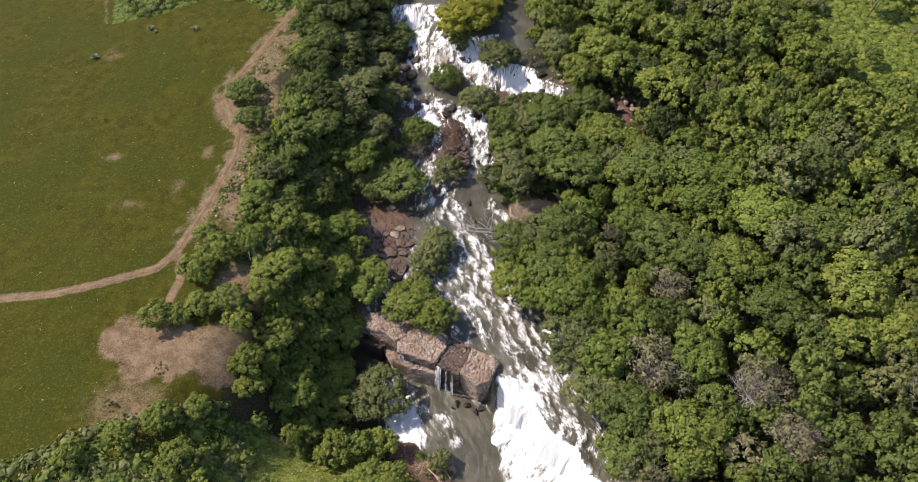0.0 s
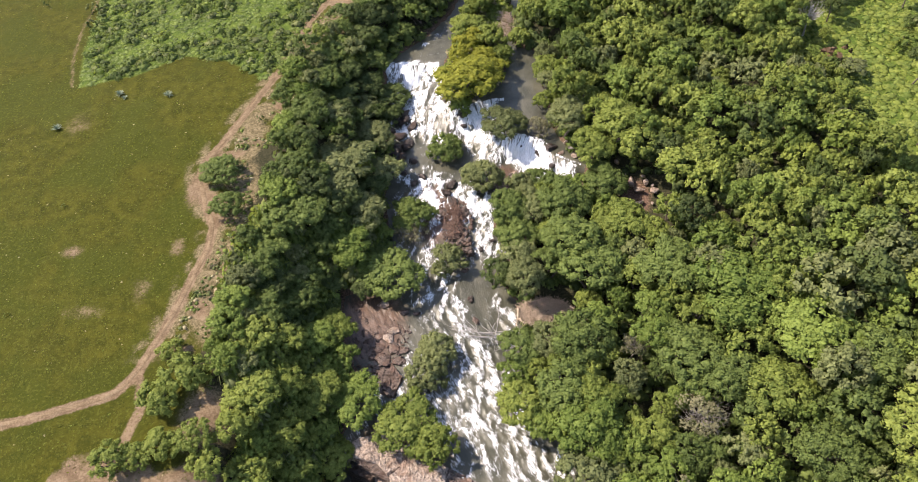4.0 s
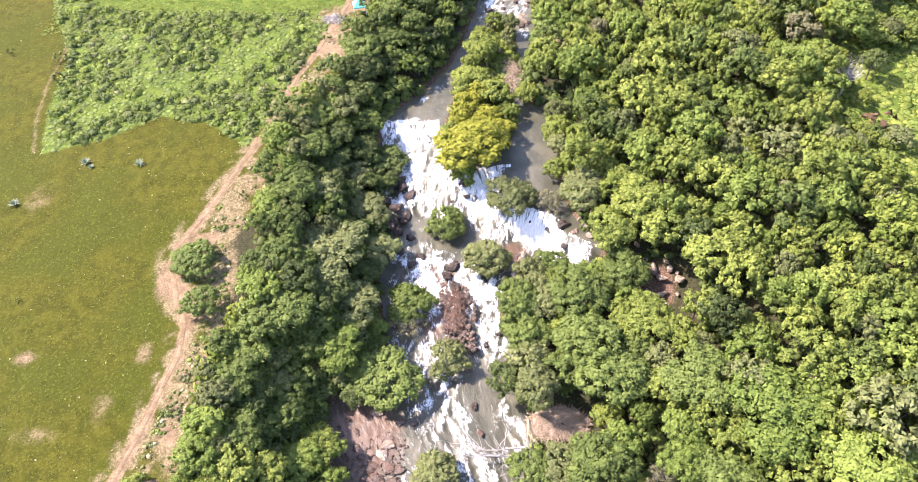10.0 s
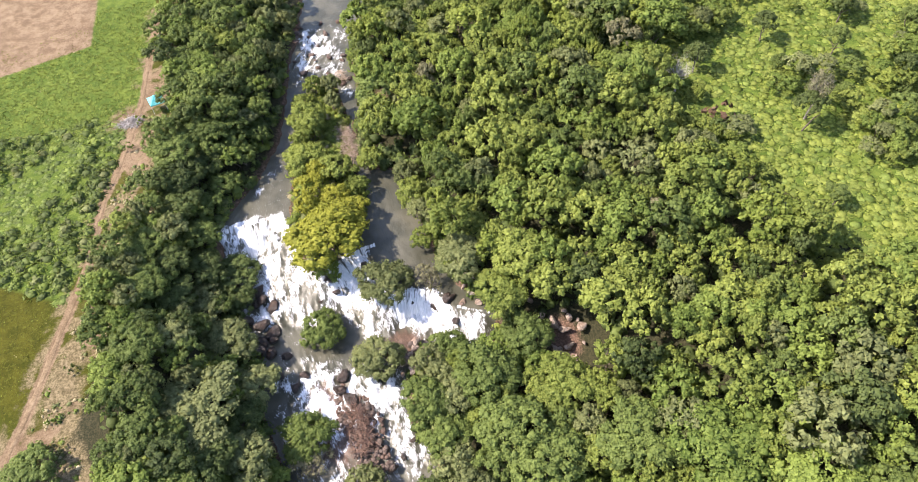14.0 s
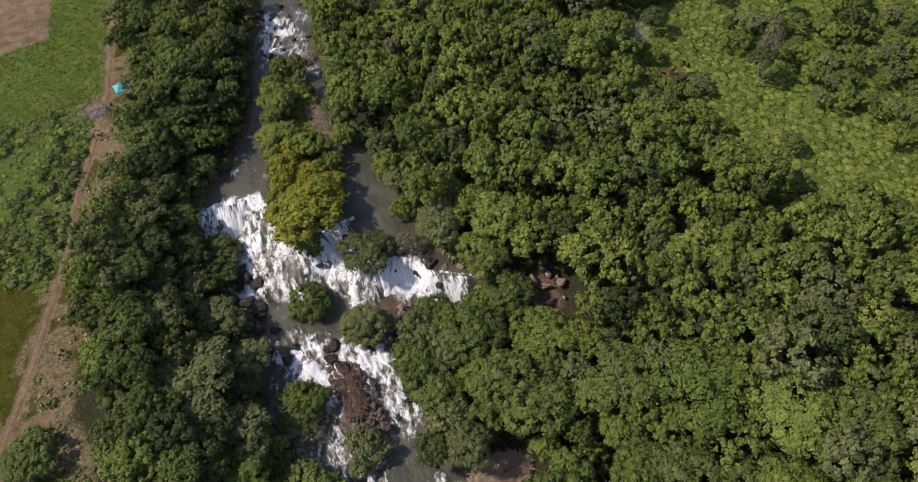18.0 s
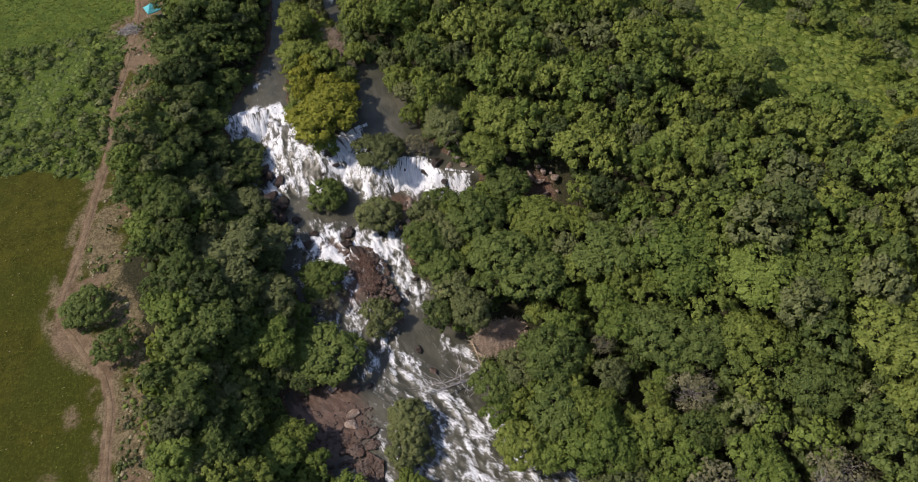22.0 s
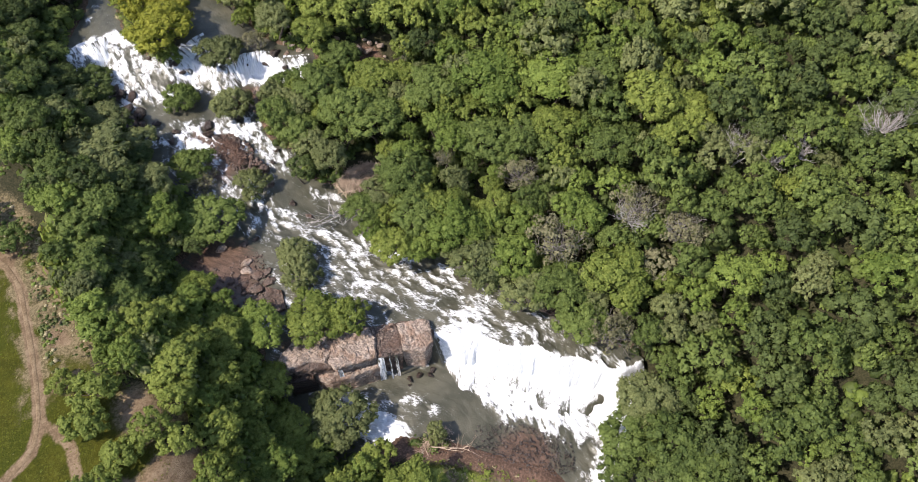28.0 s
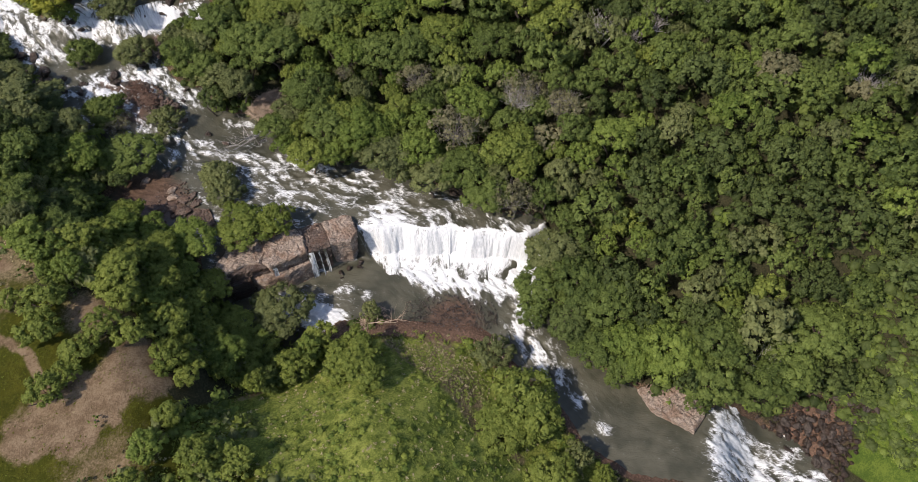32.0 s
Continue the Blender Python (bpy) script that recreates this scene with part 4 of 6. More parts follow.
for x, y, size in ((-1.2, 53.2, 0.6), (0.4, 52.6, 0.7), (1.8, 51.6, 0.55), (2.8, 51.9, 0.6), (-2.0, 52.4, 0.35)):
    rock(x, y, size, WETROCK, 0.1, "dark wet stone at the foot of the ledge", z=-17.2)

# ---- trees ----
rng = random.Random(11)


def unit(v):
    return v / np.maximum(np.linalg.norm(v, axis=-1, keepdims=True), 1e-6)


def leaf_cards(r, p, facing, size):
    """One small leaf spray, a triangle, at each place p."""
    nrm = unit(facing + r.normal(size=p.shape) * 0.6 + np.array([0, 0, 0.3]))
    t = unit(np.cross(nrm, r.normal(size=p.shape)))
    b = np.cross(nrm, t)
    return np.stack([p - t * size, p + t * size * 0.5 - b * size * 0.75, p + t * size * 0.6 + b * size * 0.75], 1).reshape(-1, 3)


def crown_arrays(seed, radius=3.0, base=3.4, high=7.4, lobes=26, sprays=108, leaf=0.25, gap=0.0, core_on=True):
    """A crown of a few rounded boughs, each a cluster of small tufts under many leaf sprays: points, triangles, tuft directions."""
    r = np.random.RandomState(seed)
    verts, faces, normals, n = [], [], [], 0
    iv, jf = OCTA
    middle = np.array([0, 0, base + (high - base) * 0.30])
    half = (high - base) * 0.62
    boughs = []
    for k in range(9):
        el = math.asin(0.95 - 1.0 * (k / 9)) + r.uniform(-0.12, 0.12)
        az = 2.39996 * k + r.uniform(-0.4, 0.4)
        way = np.array([math.cos(el) * math.cos(az), math.cos(el) * math.sin(az), math.sin(el)])
        boughs.append((way * np.array([radius * 0.62, radius * 0.62, half * 0.62]) * r.uniform(0.8, 1.12), radius * r.uniform(0.32, 0.50)))
    for k in range(lobes):
        centre, wide = boughs[k % 9]
        d = r.normal(size=3)
        d[2] = abs(d[2]) * 0.9 - 0.15
        d = unit(unit(d) + 0.55 * unit(centre))
        c = middle + centre + d * wide * r.uniform(0.75, 1.0) * np.array([1, 1, 0.8])
        lr = radius * r.uniform(0.08, 0.19)
        if r.rand() < gap:
            continue
        bough_way = unit(d + 0.7 * unit(centre) + np.array([0, 0, 0.15]))
        if core_on:
            verts.append(iv * (0.8 + 0.3 * r.rand(len(iv), 1)) * lr + c)
            normals.append(unit(iv * 0.7 + bough_way * 0.6))
            faces.append(jf + n)
            n += len(iv)
        m = int(sprays * (lr / (0.30 * radius)) ** 2) + 4
        d = r.normal(size=(m, 3))
        d = unit(unit(d) + 0.5 * bough_way)
        leafs = leaf_cards(r, c + d * lr * r.uniform(0.85, 1.35, (m, 1)), d, leaf * r.uniform(0.55, 1.25, (m, 1)))
        verts.append(leafs)
        normals.append(np.repeat(unit(d * 0.8 + bough_way * 0.35 + np.array([0, 0, 0.2]) + r.normal(size=(m, 3)) * 0.45), 3, 0))
        faces.append(np.arange(3 * m).reshape(-1, 3) + n)
        n += 3 * m
    return np.concatenate(verts), np.concatenate(faces), np.concatenate(normals)


def tube(bm, pts, radii, sides=6):
    rings = []
    for i, (p, r) in enumerate(zip(pts, radii)):
        a = Vector(pts[min(i + 1, len(pts) - 1)]) - Vector(pts[max(i - 1, 0)])
        q = a.to_track_quat("Z", "Y").to_matrix()
        rings.append([bm.verts.new(Vector(p) + q @ Vector((r * math.cos(k * math.tau / sides), r * math.sin(k * math.tau / sides), 0))) for k in range(sides)])
    for a, b in zip(rings[:-1], rings[1:]):
        for k in range(sides):
            bm.faces.new((a[k], a[(k + 1) % sides], b[(k + 1) % sides], b[k]))
    bm.faces.new(rings[0][::-1])
    bm.faces.new(rings[-1])


def branch(bm, r, start, way, length, thick, depth, sides=5):
    """A crooked tapering limb with smaller limbs on it."""
    pts, p, w = [Vector(start)], Vector(start), Vector(way).normalized()
    steps = 4
    for k in range(steps):
        w = (w + Vector((r.uniform(-.3, .3), r.uniform(-.3, .3), r.uniform(-.1, .22)))).normalized()
        p = p + w * length / steps
        pts.append(p.copy())
    tube(bm, pts, [thick * (1 - 0.75 * k / steps) for k in range(steps + 1)], sides)
    if depth:
        for k in range(4 if depth > 1 else 3):
            i = r.choice((1, 2, 3, 4))
            side = Vector((r.uniform(-1, 1), r.uniform(-1, 1), r.uniform(0.0, 0.8)))
            branch(bm, r, pts[i], w * 0.6 + side, length * r.uniform(0.45, 0.75), thick * (1 - 0.75 * i / steps) * 0.75, depth - 1, 4)


def wood_mesh(name, build, material):
    bm = bmesh.new()
    build(bm)
    me = bpy.data.meshes.new(name)
    bm.to_mesh(me)
    bm.free()
    me.materials.append(material)
    return me


def trunk_build(seed):
    def go(bm):
        r = random.Random(seed)
        branch(bm, r, (0, 0, -0.8), (0, 0, 1), 6.4, 0.22, 0, 7)
        for k in range(4):
            a = k * 1.6 + r.uniform(-.4, .4)
            branch(bm, r, (0, 0, 2.4 + 0.4 * k), (math.cos(a), math.sin(a), 0.9), 2.6, 0.10, 0, 5)
    return go


def tuft_values(me, normals):
    me.attributes.new("tuft", "FLOAT_VECTOR", "POINT").data.foreach_set("vector", np.asarray(normals, np.float32).ravel())


def leafy(name, arrays, material):
    me = arrays_mesh(name, *arrays[:2])
    tuft_values(me, arrays[2])
    me.materials.append(material)
    return me


HEIGHTS = (7.0, 7.6, 6.6, 8.2, 7.2, 7.5)
CROWN_ARRAYS = [crown_arrays(20 + k, lobes=(84, 92, 96, 80, 88, 94)[k], sprays=112, leaf=0.19, high=HEIGHTS[k]) for k in range(6)]
FAR_ARRAYS = [crown_arrays(20 + k, lobes=(58, 64, 66, 56, 62, 68)[k], sprays=70, leaf=0.24, high=HEIGHTS[k]) for k in range(6)]
CROWNS = [leafy("crown", a, LEAF["mid"]) for a in CROWN_ARRAYS]
BROAD = [leafy("crown", crown_arrays(120 + k, lobes=(150, 160, 156)[k], sprays=140, leaf=0.14, high=(6.8, 7.4, 6.4)[k]), LEAF["mid"]) for k in range(3)]
TRUNKS = [wood_mesh("trunk", trunk_build(k), BARK) for k in range(3)]
SPARSE = [leafy("crown", crown_arrays(60 + k, lobes=70, sprays=80, leaf=0.17, gap=0.1, core_on=False), LEAF["olive"]) for k in range(2)]
def dead_build(seed, size, lean=(0, 0)):
    def go(bm):
        r = random.Random(seed)
        branch(bm, r, (0, 0, -0.5), (lean[0], lean[1], 1), size * 0.55, size * 0.030, 0, 6)
        for k in range(18):
            a = k * 0.9 + r.uniform(-.3, .3)
            branch(bm, r, (lean[0] * size * .4, lean[1] * size * .4, size * 0.40), (math.cos(a), math.sin(a), r.uniform(0.5, 1.4)), size * 0.36, size * 0.0085, 2, 4)
    return go


TWIGGY = [wood_mesh("trunk", dead_build(50 + k, 8.5), GREYBARK) for k in range(2)]
LABEL = {"deep": "dense dark green tree", "mid": "green broadleaf tree", "olive": "olive green tree", "bright": "yellowish green tree", "yellow": "bright yellow-green tree",
         "brown": "thin brownish tree", "red": "reddish brown shrub", "scrub": "light green tree", "fresh": "fresh green leafy tree"}
PROTOS = {}
count_trees = [0]


def tree(x, y, r, kind="mid", where="in the riverside forest", tall=1.0, group="forest trees"):
    """A tree with a crown of radius r metres on the ground at x, y."""
    k = count_trees[0] = count_trees[0] + 1
    v = k % 6
    broad = r > 3.3 and kind != "brown"
    key = (kind, v, broad)
    if key not in PROTOS:
        base = new("tree")
        crown = new("crown", SPARSE[v % 2] if kind == "brown" else BROAD[v % 3] if broad else CROWNS[v])
        crown.parent = base
        crown.material_slots[0].link = "OBJECT"
        crown.material_slots[0].material = LEAF[kind]
        trunk = new("trunk", TWIGGY[v % 2] if kind == "brown" else TRUNKS[v % 3])
        trunk.parent = base
        PROTOS[key] = ob = base
    else:
        ob = copy_thing(PROTOS[key], Matrix())
    s = r / 2.8
    z = float(ground_level(np.array([x]), np.array([y]))[0])
    up = (0.55 + 0.45 * s) * tall
    sunk = {"islet trees": 2.6, "shore trees": 2.4, "trackside trees": 2.6, "bank trees": 1.5}.get(group, 0.0) * up
    ob.matrix_basis = pose(x, y, z - sunk, 0, 0, rng.uniform(0, 360)) @ Matrix.Diagonal((s, s, up, 1))
    return tagged(ob, LABEL[kind] + " " + where, "tree", group)


PLANTED = [
    ("mid", "on the wooded bank above the river", "bank trees", [(-18.3, 164.4, 4.2), (-12.6, 168.5, 3.8), (-7.6, 172.5, 3.3), (-3.5, 180, 3.0), (-0.5, 189, 3.0), (-17, 147.5, 3.5), (-25.1, 145, 3.4), (-26.2, 136.1, 3.8), (-26.7, 125, 3.5), (-28.8, 117.7, 2.9), (-27.9, 111.4, 3.3), (-26.1, 102.3, 4.1), (-30.1, 99.5, 3.1), (-31.2, 95.6, 3.5), (-23.3, 98.7, 2.8), (-11.9, 94.9, 5.4), (-32.1, 91.7, 3.5), (-24.9, 94.5, 3.2), (-25.8, 89.3, 3.6), (-30.4, 83.6, 3.4), (-34.3, 79.4, 2.9), (-30.6, 78.1, 3.3), (-26.9, 78.5, 3.3), (-20.8, 84.2, 3.5)]),
    ("deep", "on the wooded bank above the river", "bank trees", [(-17.5, 158.4, 3.9), (-13.0, 162.5, 3.5), (-18.6, 153.4, 3.8), (-21.9, 141.3, 3.4), (-22.4, 134.7, 3.8), (-17.9, 141.1, 4), (-13.7, 140, 4.6), (-13.1, 135.3, 2.8), (-24.9, 107.5, 3.2), (-20.2, 108.9, 3.8), (-16.3, 112.7, 3.4), (-21.5, 104.7, 3.2), (-16.1, 94, 2.8), (-21.7, 93.7, 2.8), (-29.8, 88.5, 3)]),
    ("fresh", "on the wooded bank above the river", "bank trees", [(-19.4, 153, 3), (-29.3, 129.5, 3.1), (-30.6, 123.3, 2.5), (-29.7, 104.8, 3.2), (-18.9, 99.4, 4.1), (-34.4, 83.5, 2.9), (-23.5, 81.8, 3.5)]),
    ("olive", "on the wooded bank above the river", "bank trees", [(-22.9, 126.1, 3.1), (-18.5, 132.2, 3.3), (-16, 126, 4.2), (-20.9, 115.2, 6), (-13.7, 118, 4), (-16.7, 106.1, 4.2), (-33.5, 88.1, 2.6)]),
    ("bright", "on the wooded bank above the river", "bank trees", [(-21.8, 72.9, 3.4), (-25.6, 66.4, 3.2), (-29.9, 59.1, 3.3), (-31.4, 64.3, 2.6), (-20.4, 52, 3.0)]),
    ("mid", "on the wooded bank above the river", "bank trees", [(-33.4, 73.6, 2.4), (-22, 57.4, 3.8), (-26.1, 72.3, 2.8), (-24.2, 61.8, 3.0), (-26.5, 56.2, 2.8)]),
    ("fresh", "on the wooded bank above the river", "bank trees", [(-29.8, 69.4, 3.8), (-8.3, 68.4, 4.8)]),
    ("bright", "beside the earth track", "trackside trees", [(-42.0, 75.8, 2.0), (-42.2, 68.6, 2.9)]),
    ("mid", "on the wooded bank above the river", "bank trees", [(-16.4, 71.9, 4.2)]),
    ("bright", "on the wooded bank above the river", "bank trees", [(-19.9, 64.4, 3.4), (-36, 62.6, 2.4), (-3.9, 64.5, 3.1)]),
    ("bright", "at the edge of the field", "trackside trees", [(-40.1, 61.6, 2.6), (-46.8, 59.6, 2.6), (-43.6, 60.4, 2.0)]),
    ("olive", "on the wooded bank above the river", "bank trees", [(-14.3, 54.1, 5)]),
    ("mid", "on the grassy slope below the falls", "shore trees", [(-27.1, 52.5, 3.9), (-8.3, 11.8, 3.8), (-25.8, 47.6, 2.8), (-39.3, 71.7, 3.3), (-36.2, 34.2, 2.6), (-8.3, 2, 3.5)]),
    ("olive", "on the grassy slope below the falls", "shore trees", [(2.5, 20.9, 3.2), (-4.1, 42.6, 1.8), (-3, 1, 2.3)]),
    ("deep", "on the grassy slope below the falls", "shore trees", [(-24.1, 45.2, 2.4), (-42.5, 44.0, 2.3), (-38, 46, 2.0), (-39, 38, 2.6), (-47, 41.0, 2.2), (-53, 38.5, 2.0)]),
    ("fresh", "on the grassy slope below the falls", "shore trees", [(-13.4, 44.9, 2.9), (-13.5, 36.8, 4.5), (-15.1, 32, 3), (-2.2, 11.1, 5.7), (-32.2, 50.7, 2.5)]),
    ("bright", "on the grassy slope below the falls", "shore trees", [(-32.6, 54, 2.8), (-34.3, 59.4, 2.4), (-2.2, -3.6, 1.6)]),
    ("mid", "beside the earth track", "trackside trees", [(-41.4, 111.6, 3.5), (-38.8, 103.6, 2.7)]),
    ("mid", "on a rocky islet in the river", "islet trees", [(-7.7, 108.8, 3.7), (-1.6, 124.7, 3.4), (16.3, 113.1, 3.5)]),
    ("brown", "on a rocky islet in the river", "islet trees", [(-8.7, 104.9, 2.9), (16.9, 126.2, 2.5)]),
    ("olive", "on a rocky islet in the river", "islet trees", [(5, 116.2, 3.8), (9.7, 127.7, 4.2), (-1.6, 98.6, 3.3), (-4.2, 80.2, 3.6), (-5.6, 77.0, 3.2), (12.3, 112, 2.9)]),
    ("yellow", "on a rocky islet in the river", "islet trees", [(3.1, 138.3, 6.5), (8.8, 143.1, 3.2)]),
    ("fresh", "on a rocky islet in the river", "islet trees", [(1.8, 133.7, 2.2)]),
    ("bright", "on a rocky islet in the river", "islet trees", [(6.8, 168.1, 3.9), (3.8, 158.4, 3.9), (8.8, 153.5, 3.1), (18.7, 122.8, 3.1)]),
    ("olive", "at the forest edge by the river", "forest edge trees", [(21.8, 125, 4.1), (14, 105, 3.8), (10.5, 96.4, 3.8), (11.1, 91.1, 4), (14, 80.2, 3.9)]),
    ("mid", "at the forest edge by the river", "forest edge trees", [(9.4, 105.5, 4.2), (15.6, 93.8, 3.6), (22.4, 112.2, 3.9), (26.9, 110.5, 3.7), (9.9, 78.9, 4.3)]),
    ("deep", "at the forest edge by the river", "forest edge trees", [(6.6, 93.6, 3.6)]),
    ("bright", "at the forest edge by the river", "forest edge trees", [(16.5, 101.1, 3), (22.4, 120.5, 3.6), (25.6, 116.7, 4), (30.1, 121, 4.6)]),
    ("mid", "at the forest edge by the pool", "forest edge trees", [(16.7, 22, 4.7), (20, 16.4, 4.9), (20.1, 11.4, 4.4), (13.2, 8.3, 4), (19.5, -7.7, 4.4), (25.7, -15.3, 4.8), (12.4, 20, 2.9), (12.8, 3.5, 2.9), (31.5, -17.3, 4.9), (38.1, -18, 5), (25.2, -6.1, 4.4)]),
    ("deep", "at the forest edge by the pool", "forest edge trees", [(14.2, 13.8, 3.9)]),
    ("fresh", "at the forest edge by the pool", "forest edge trees", [(17.3, 3.8, 4.6), (18.8, -1.4, 4.8)]),
    ("olive", "at the forest edge by the pool", "forest edge trees", [(22.7, 24.1, 4.5)]),
    ("mid", "in the riverside forest", "forest edge trees", [(18.6, 106.1, 4.5), (19.3, 96.9, 4.9), (22.2, 91.5, 4.8), (10.4, 101, 4.4), (18.6, 78.8, 4.5), (15.6, 71, 4.4), (23.6, 45.1, 4.2), (23, 38.9, 4.1), (57.3, 68.9, 4.3), (34.4, 88.7, 4.9), (34, 74.5, 5.1), (39.1, 69.6, 4.1), (48.1, 57.3, 4.5)]),
    ("olive", "in the riverside forest", "forest edge trees", [(17.2, 57.1, 5.1), (19.7, 48.5, 4.2), (28, 42, 3.7)]),
    ("fresh", "in the riverside forest", "forest edge trees", [(8.7, 74.9, 3.4), (12.6, 66.7, 3.4), (18.2, 64.8, 4.8), (21.5, 53.8, 4.2), (44.5, 27.2, 3.9), (43.1, 83.3, 6.4), (50.7, 73.6, 5.8)]),
    ("bright", "in the riverside forest", "forest edge trees", [(8.5, 69.2, 3.6), (32.1, 40.4, 5.1), (44.2, 67, 4.6), (57.7, 57.5, 5.2), (60.5, 52.5, 4.7)]),
    ("brown", "in the riverside forest", "forest edge trees", [(28.5, 50.8, 4.7), (24.8, 34.4, 4.1), (42.6, 46.8, 4.0), (44.4, 37.6, 4.0)]),
]
PLANTED += [
    ("yellow", "on the upper river islet", "islet trees", [(3, 151, 2.6), (7, 147.5, 2.6), (5.5, 155, 2.4), (1.5, 147, 2.2)]),
    ("bright", "on the upper river islet", "islet trees", [(4.5, 160, 2.5), (6.5, 165, 2.4), (8, 170, 2.2), (7, 175.5, 2.2), (10, 179, 2.0), (4, 164, 1.8)]),
    ("olive", "on the upper river islet", "islet trees", [(9.6, 154.5, 1.8), (12.5, 172, 1.8), (13.5, 178, 2.0)]),
]
PLANTED += [
    ("olive", "leaning over the pool above the falls", "islet trees", [(20.4, 139.5, 2.8), (20.6, 149.6, 2.6)]),
    ("bright", "leaning over the pool above the falls", "islet trees", [(20.2, 144.6, 3.0), (11.3, 149.2, 2.4), (15.2, 154.6, 2.6), (19.0, 134.0, 2.4)]),
    ("mid", "leaning over the upper river", "islet trees", [(-15.2, 153.6, 3.0), (-11.0, 158.0, 2.9), (-6.6, 163.0, 2.6), (-3.4, 168.4, 2.8), (-1.4, 174.5, 2.6)]),
    ("olive", "leaning over the upper river", "islet trees", [(1.0, 182.0, 2.6), (4.5, 192.0, 2.8), (9.0, 203.0, 2.8)]),
]
CLEARINGS = [(47, 191, 4.0), (13.2, 163.5, 2.6), (24, 173.5, 2.6), (33.5, 108.5, 5.5), (32.5, 102.8, 3.4), (15.5, 86.5, 5.4), (22.5, 119.5, 3.0), (22.5, 113, 3.2), (18, 119, 4.0), (30, 115.5, 2.4), (9.5, 114.5, 3.0)]


def clear(x, y):
    return all((x - a) ** 2 + (y - b) ** 2 > c * c for a, b, c in CLEARINGS)


placed = []
for kind, where, group, spots in PLANTED:
    for x, y, r in spots:
        if not clear(x, y):
            continue
        if x < -8 and y < 80:
            kind = {"mid": "fresh", "fresh": "bright", "deep": "mid"}.get(kind, kind)
        r *= 0.84 if 5 < x < 17 and 74 < y < 112 else 1.0
        placed.append((x, y, r))
        tree(x, y, r, kind, where, rng.uniform(0.85, 1.1) * (0.76 if x < -8 else 1.0), group)


def pick(weights):
    t = rng.random() * sum(weights.values())
    for k, w in weights.items():
        t -= w
        if t <= 0:
            return k
    return k


far_trees = []


def wood(poly, tries, radii, weights, where, group, pack, single):
    """Fills a stretch of wood; trees where single() holds stand as things, the rest are gathered."""
    xs, ys = [p[0] for p in poly], [p[1] for p in poly]
    pts = np.array([(rng.uniform(min(xs), max(xs)), rng.uniform(min(ys), max(ys))) for _ in range(tries)])
    shore = -polygon_field(pts[:, 0], pts[:, 1], RIVER)
    ok = inside(pts[:, 0], pts[:, 1], poly) & (shore > 0.8)
    for (x, y), off in zip(pts[ok], shore[ok]):
        r = rng.uniform(*radii)
        if clear(x, y) and off > (1.3 * r + 0.8 if x < 14 and y > 150 else 0.55 * r) and all((x - a) ** 2 + (y - b) ** 2 > (pack * (1.14 if x > 30 and y < 60 else 1.0) * (r + c)) ** 2 for a, b, c in placed):
            placed.append((x, y, r))
            w = weights(x, y)
            if single(x, y):
                tree(x, y, r, pick(w), where, rng.uniform(0.85, 1.15) * (0.72 if x < 0 else 1.0), group)
            else:
                far_trees.append((x, y, r, pick(w), rng.uniform(0.9, 1.4) * (0.65 if x < 0 else 1.0)))


WEST_WOOD = [(-15, 216), (-18.5, 198), (-17, 186), (-17, 178), (-20, 166), (-27, 150), (-33, 138), (-32.5, 122), (-31.5, 105), (-35.5, 97), (-36.5, 86), (-36.5, 76), (-31, 66), (-31, 54), (-27, 45), (-20, 41.5), (-14, 44), (-11, 52), (-8, 60), (-8, 100), (-8, 150), (4, 185), (12, 216)]
EAST_WOOD = [(20, 214), (14, 150), (6, 110), (6, 80), (16, 50), (22, 26), (10, 5), (13, -9), (23, -15), (30, -22), (40, -32), (50, -46), (92, -60), (118, 2), (128, 42), (112, 60), (92, 78), (74, 100), (66, 128), (70, 150), (90, 174), (60, 194)]


def west_mix(x, y):
    return {"deep": 1.5, "mid": 4, "olive": 4, "fresh": 3, "bright": 1} if y > 80 else {"mid": 1, "olive": 1, "fresh": 4, "bright": 8}


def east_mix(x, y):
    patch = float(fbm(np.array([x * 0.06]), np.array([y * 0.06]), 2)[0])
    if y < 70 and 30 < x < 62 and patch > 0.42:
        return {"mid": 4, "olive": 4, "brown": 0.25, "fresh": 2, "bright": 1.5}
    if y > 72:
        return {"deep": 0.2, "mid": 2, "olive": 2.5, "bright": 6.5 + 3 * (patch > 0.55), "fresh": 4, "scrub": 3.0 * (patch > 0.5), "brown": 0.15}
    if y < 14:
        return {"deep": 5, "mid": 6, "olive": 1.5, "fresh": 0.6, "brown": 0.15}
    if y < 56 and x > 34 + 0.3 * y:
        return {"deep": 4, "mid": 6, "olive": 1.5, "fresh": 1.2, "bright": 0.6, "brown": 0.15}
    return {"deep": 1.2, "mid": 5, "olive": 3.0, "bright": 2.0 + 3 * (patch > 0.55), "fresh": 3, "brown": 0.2}


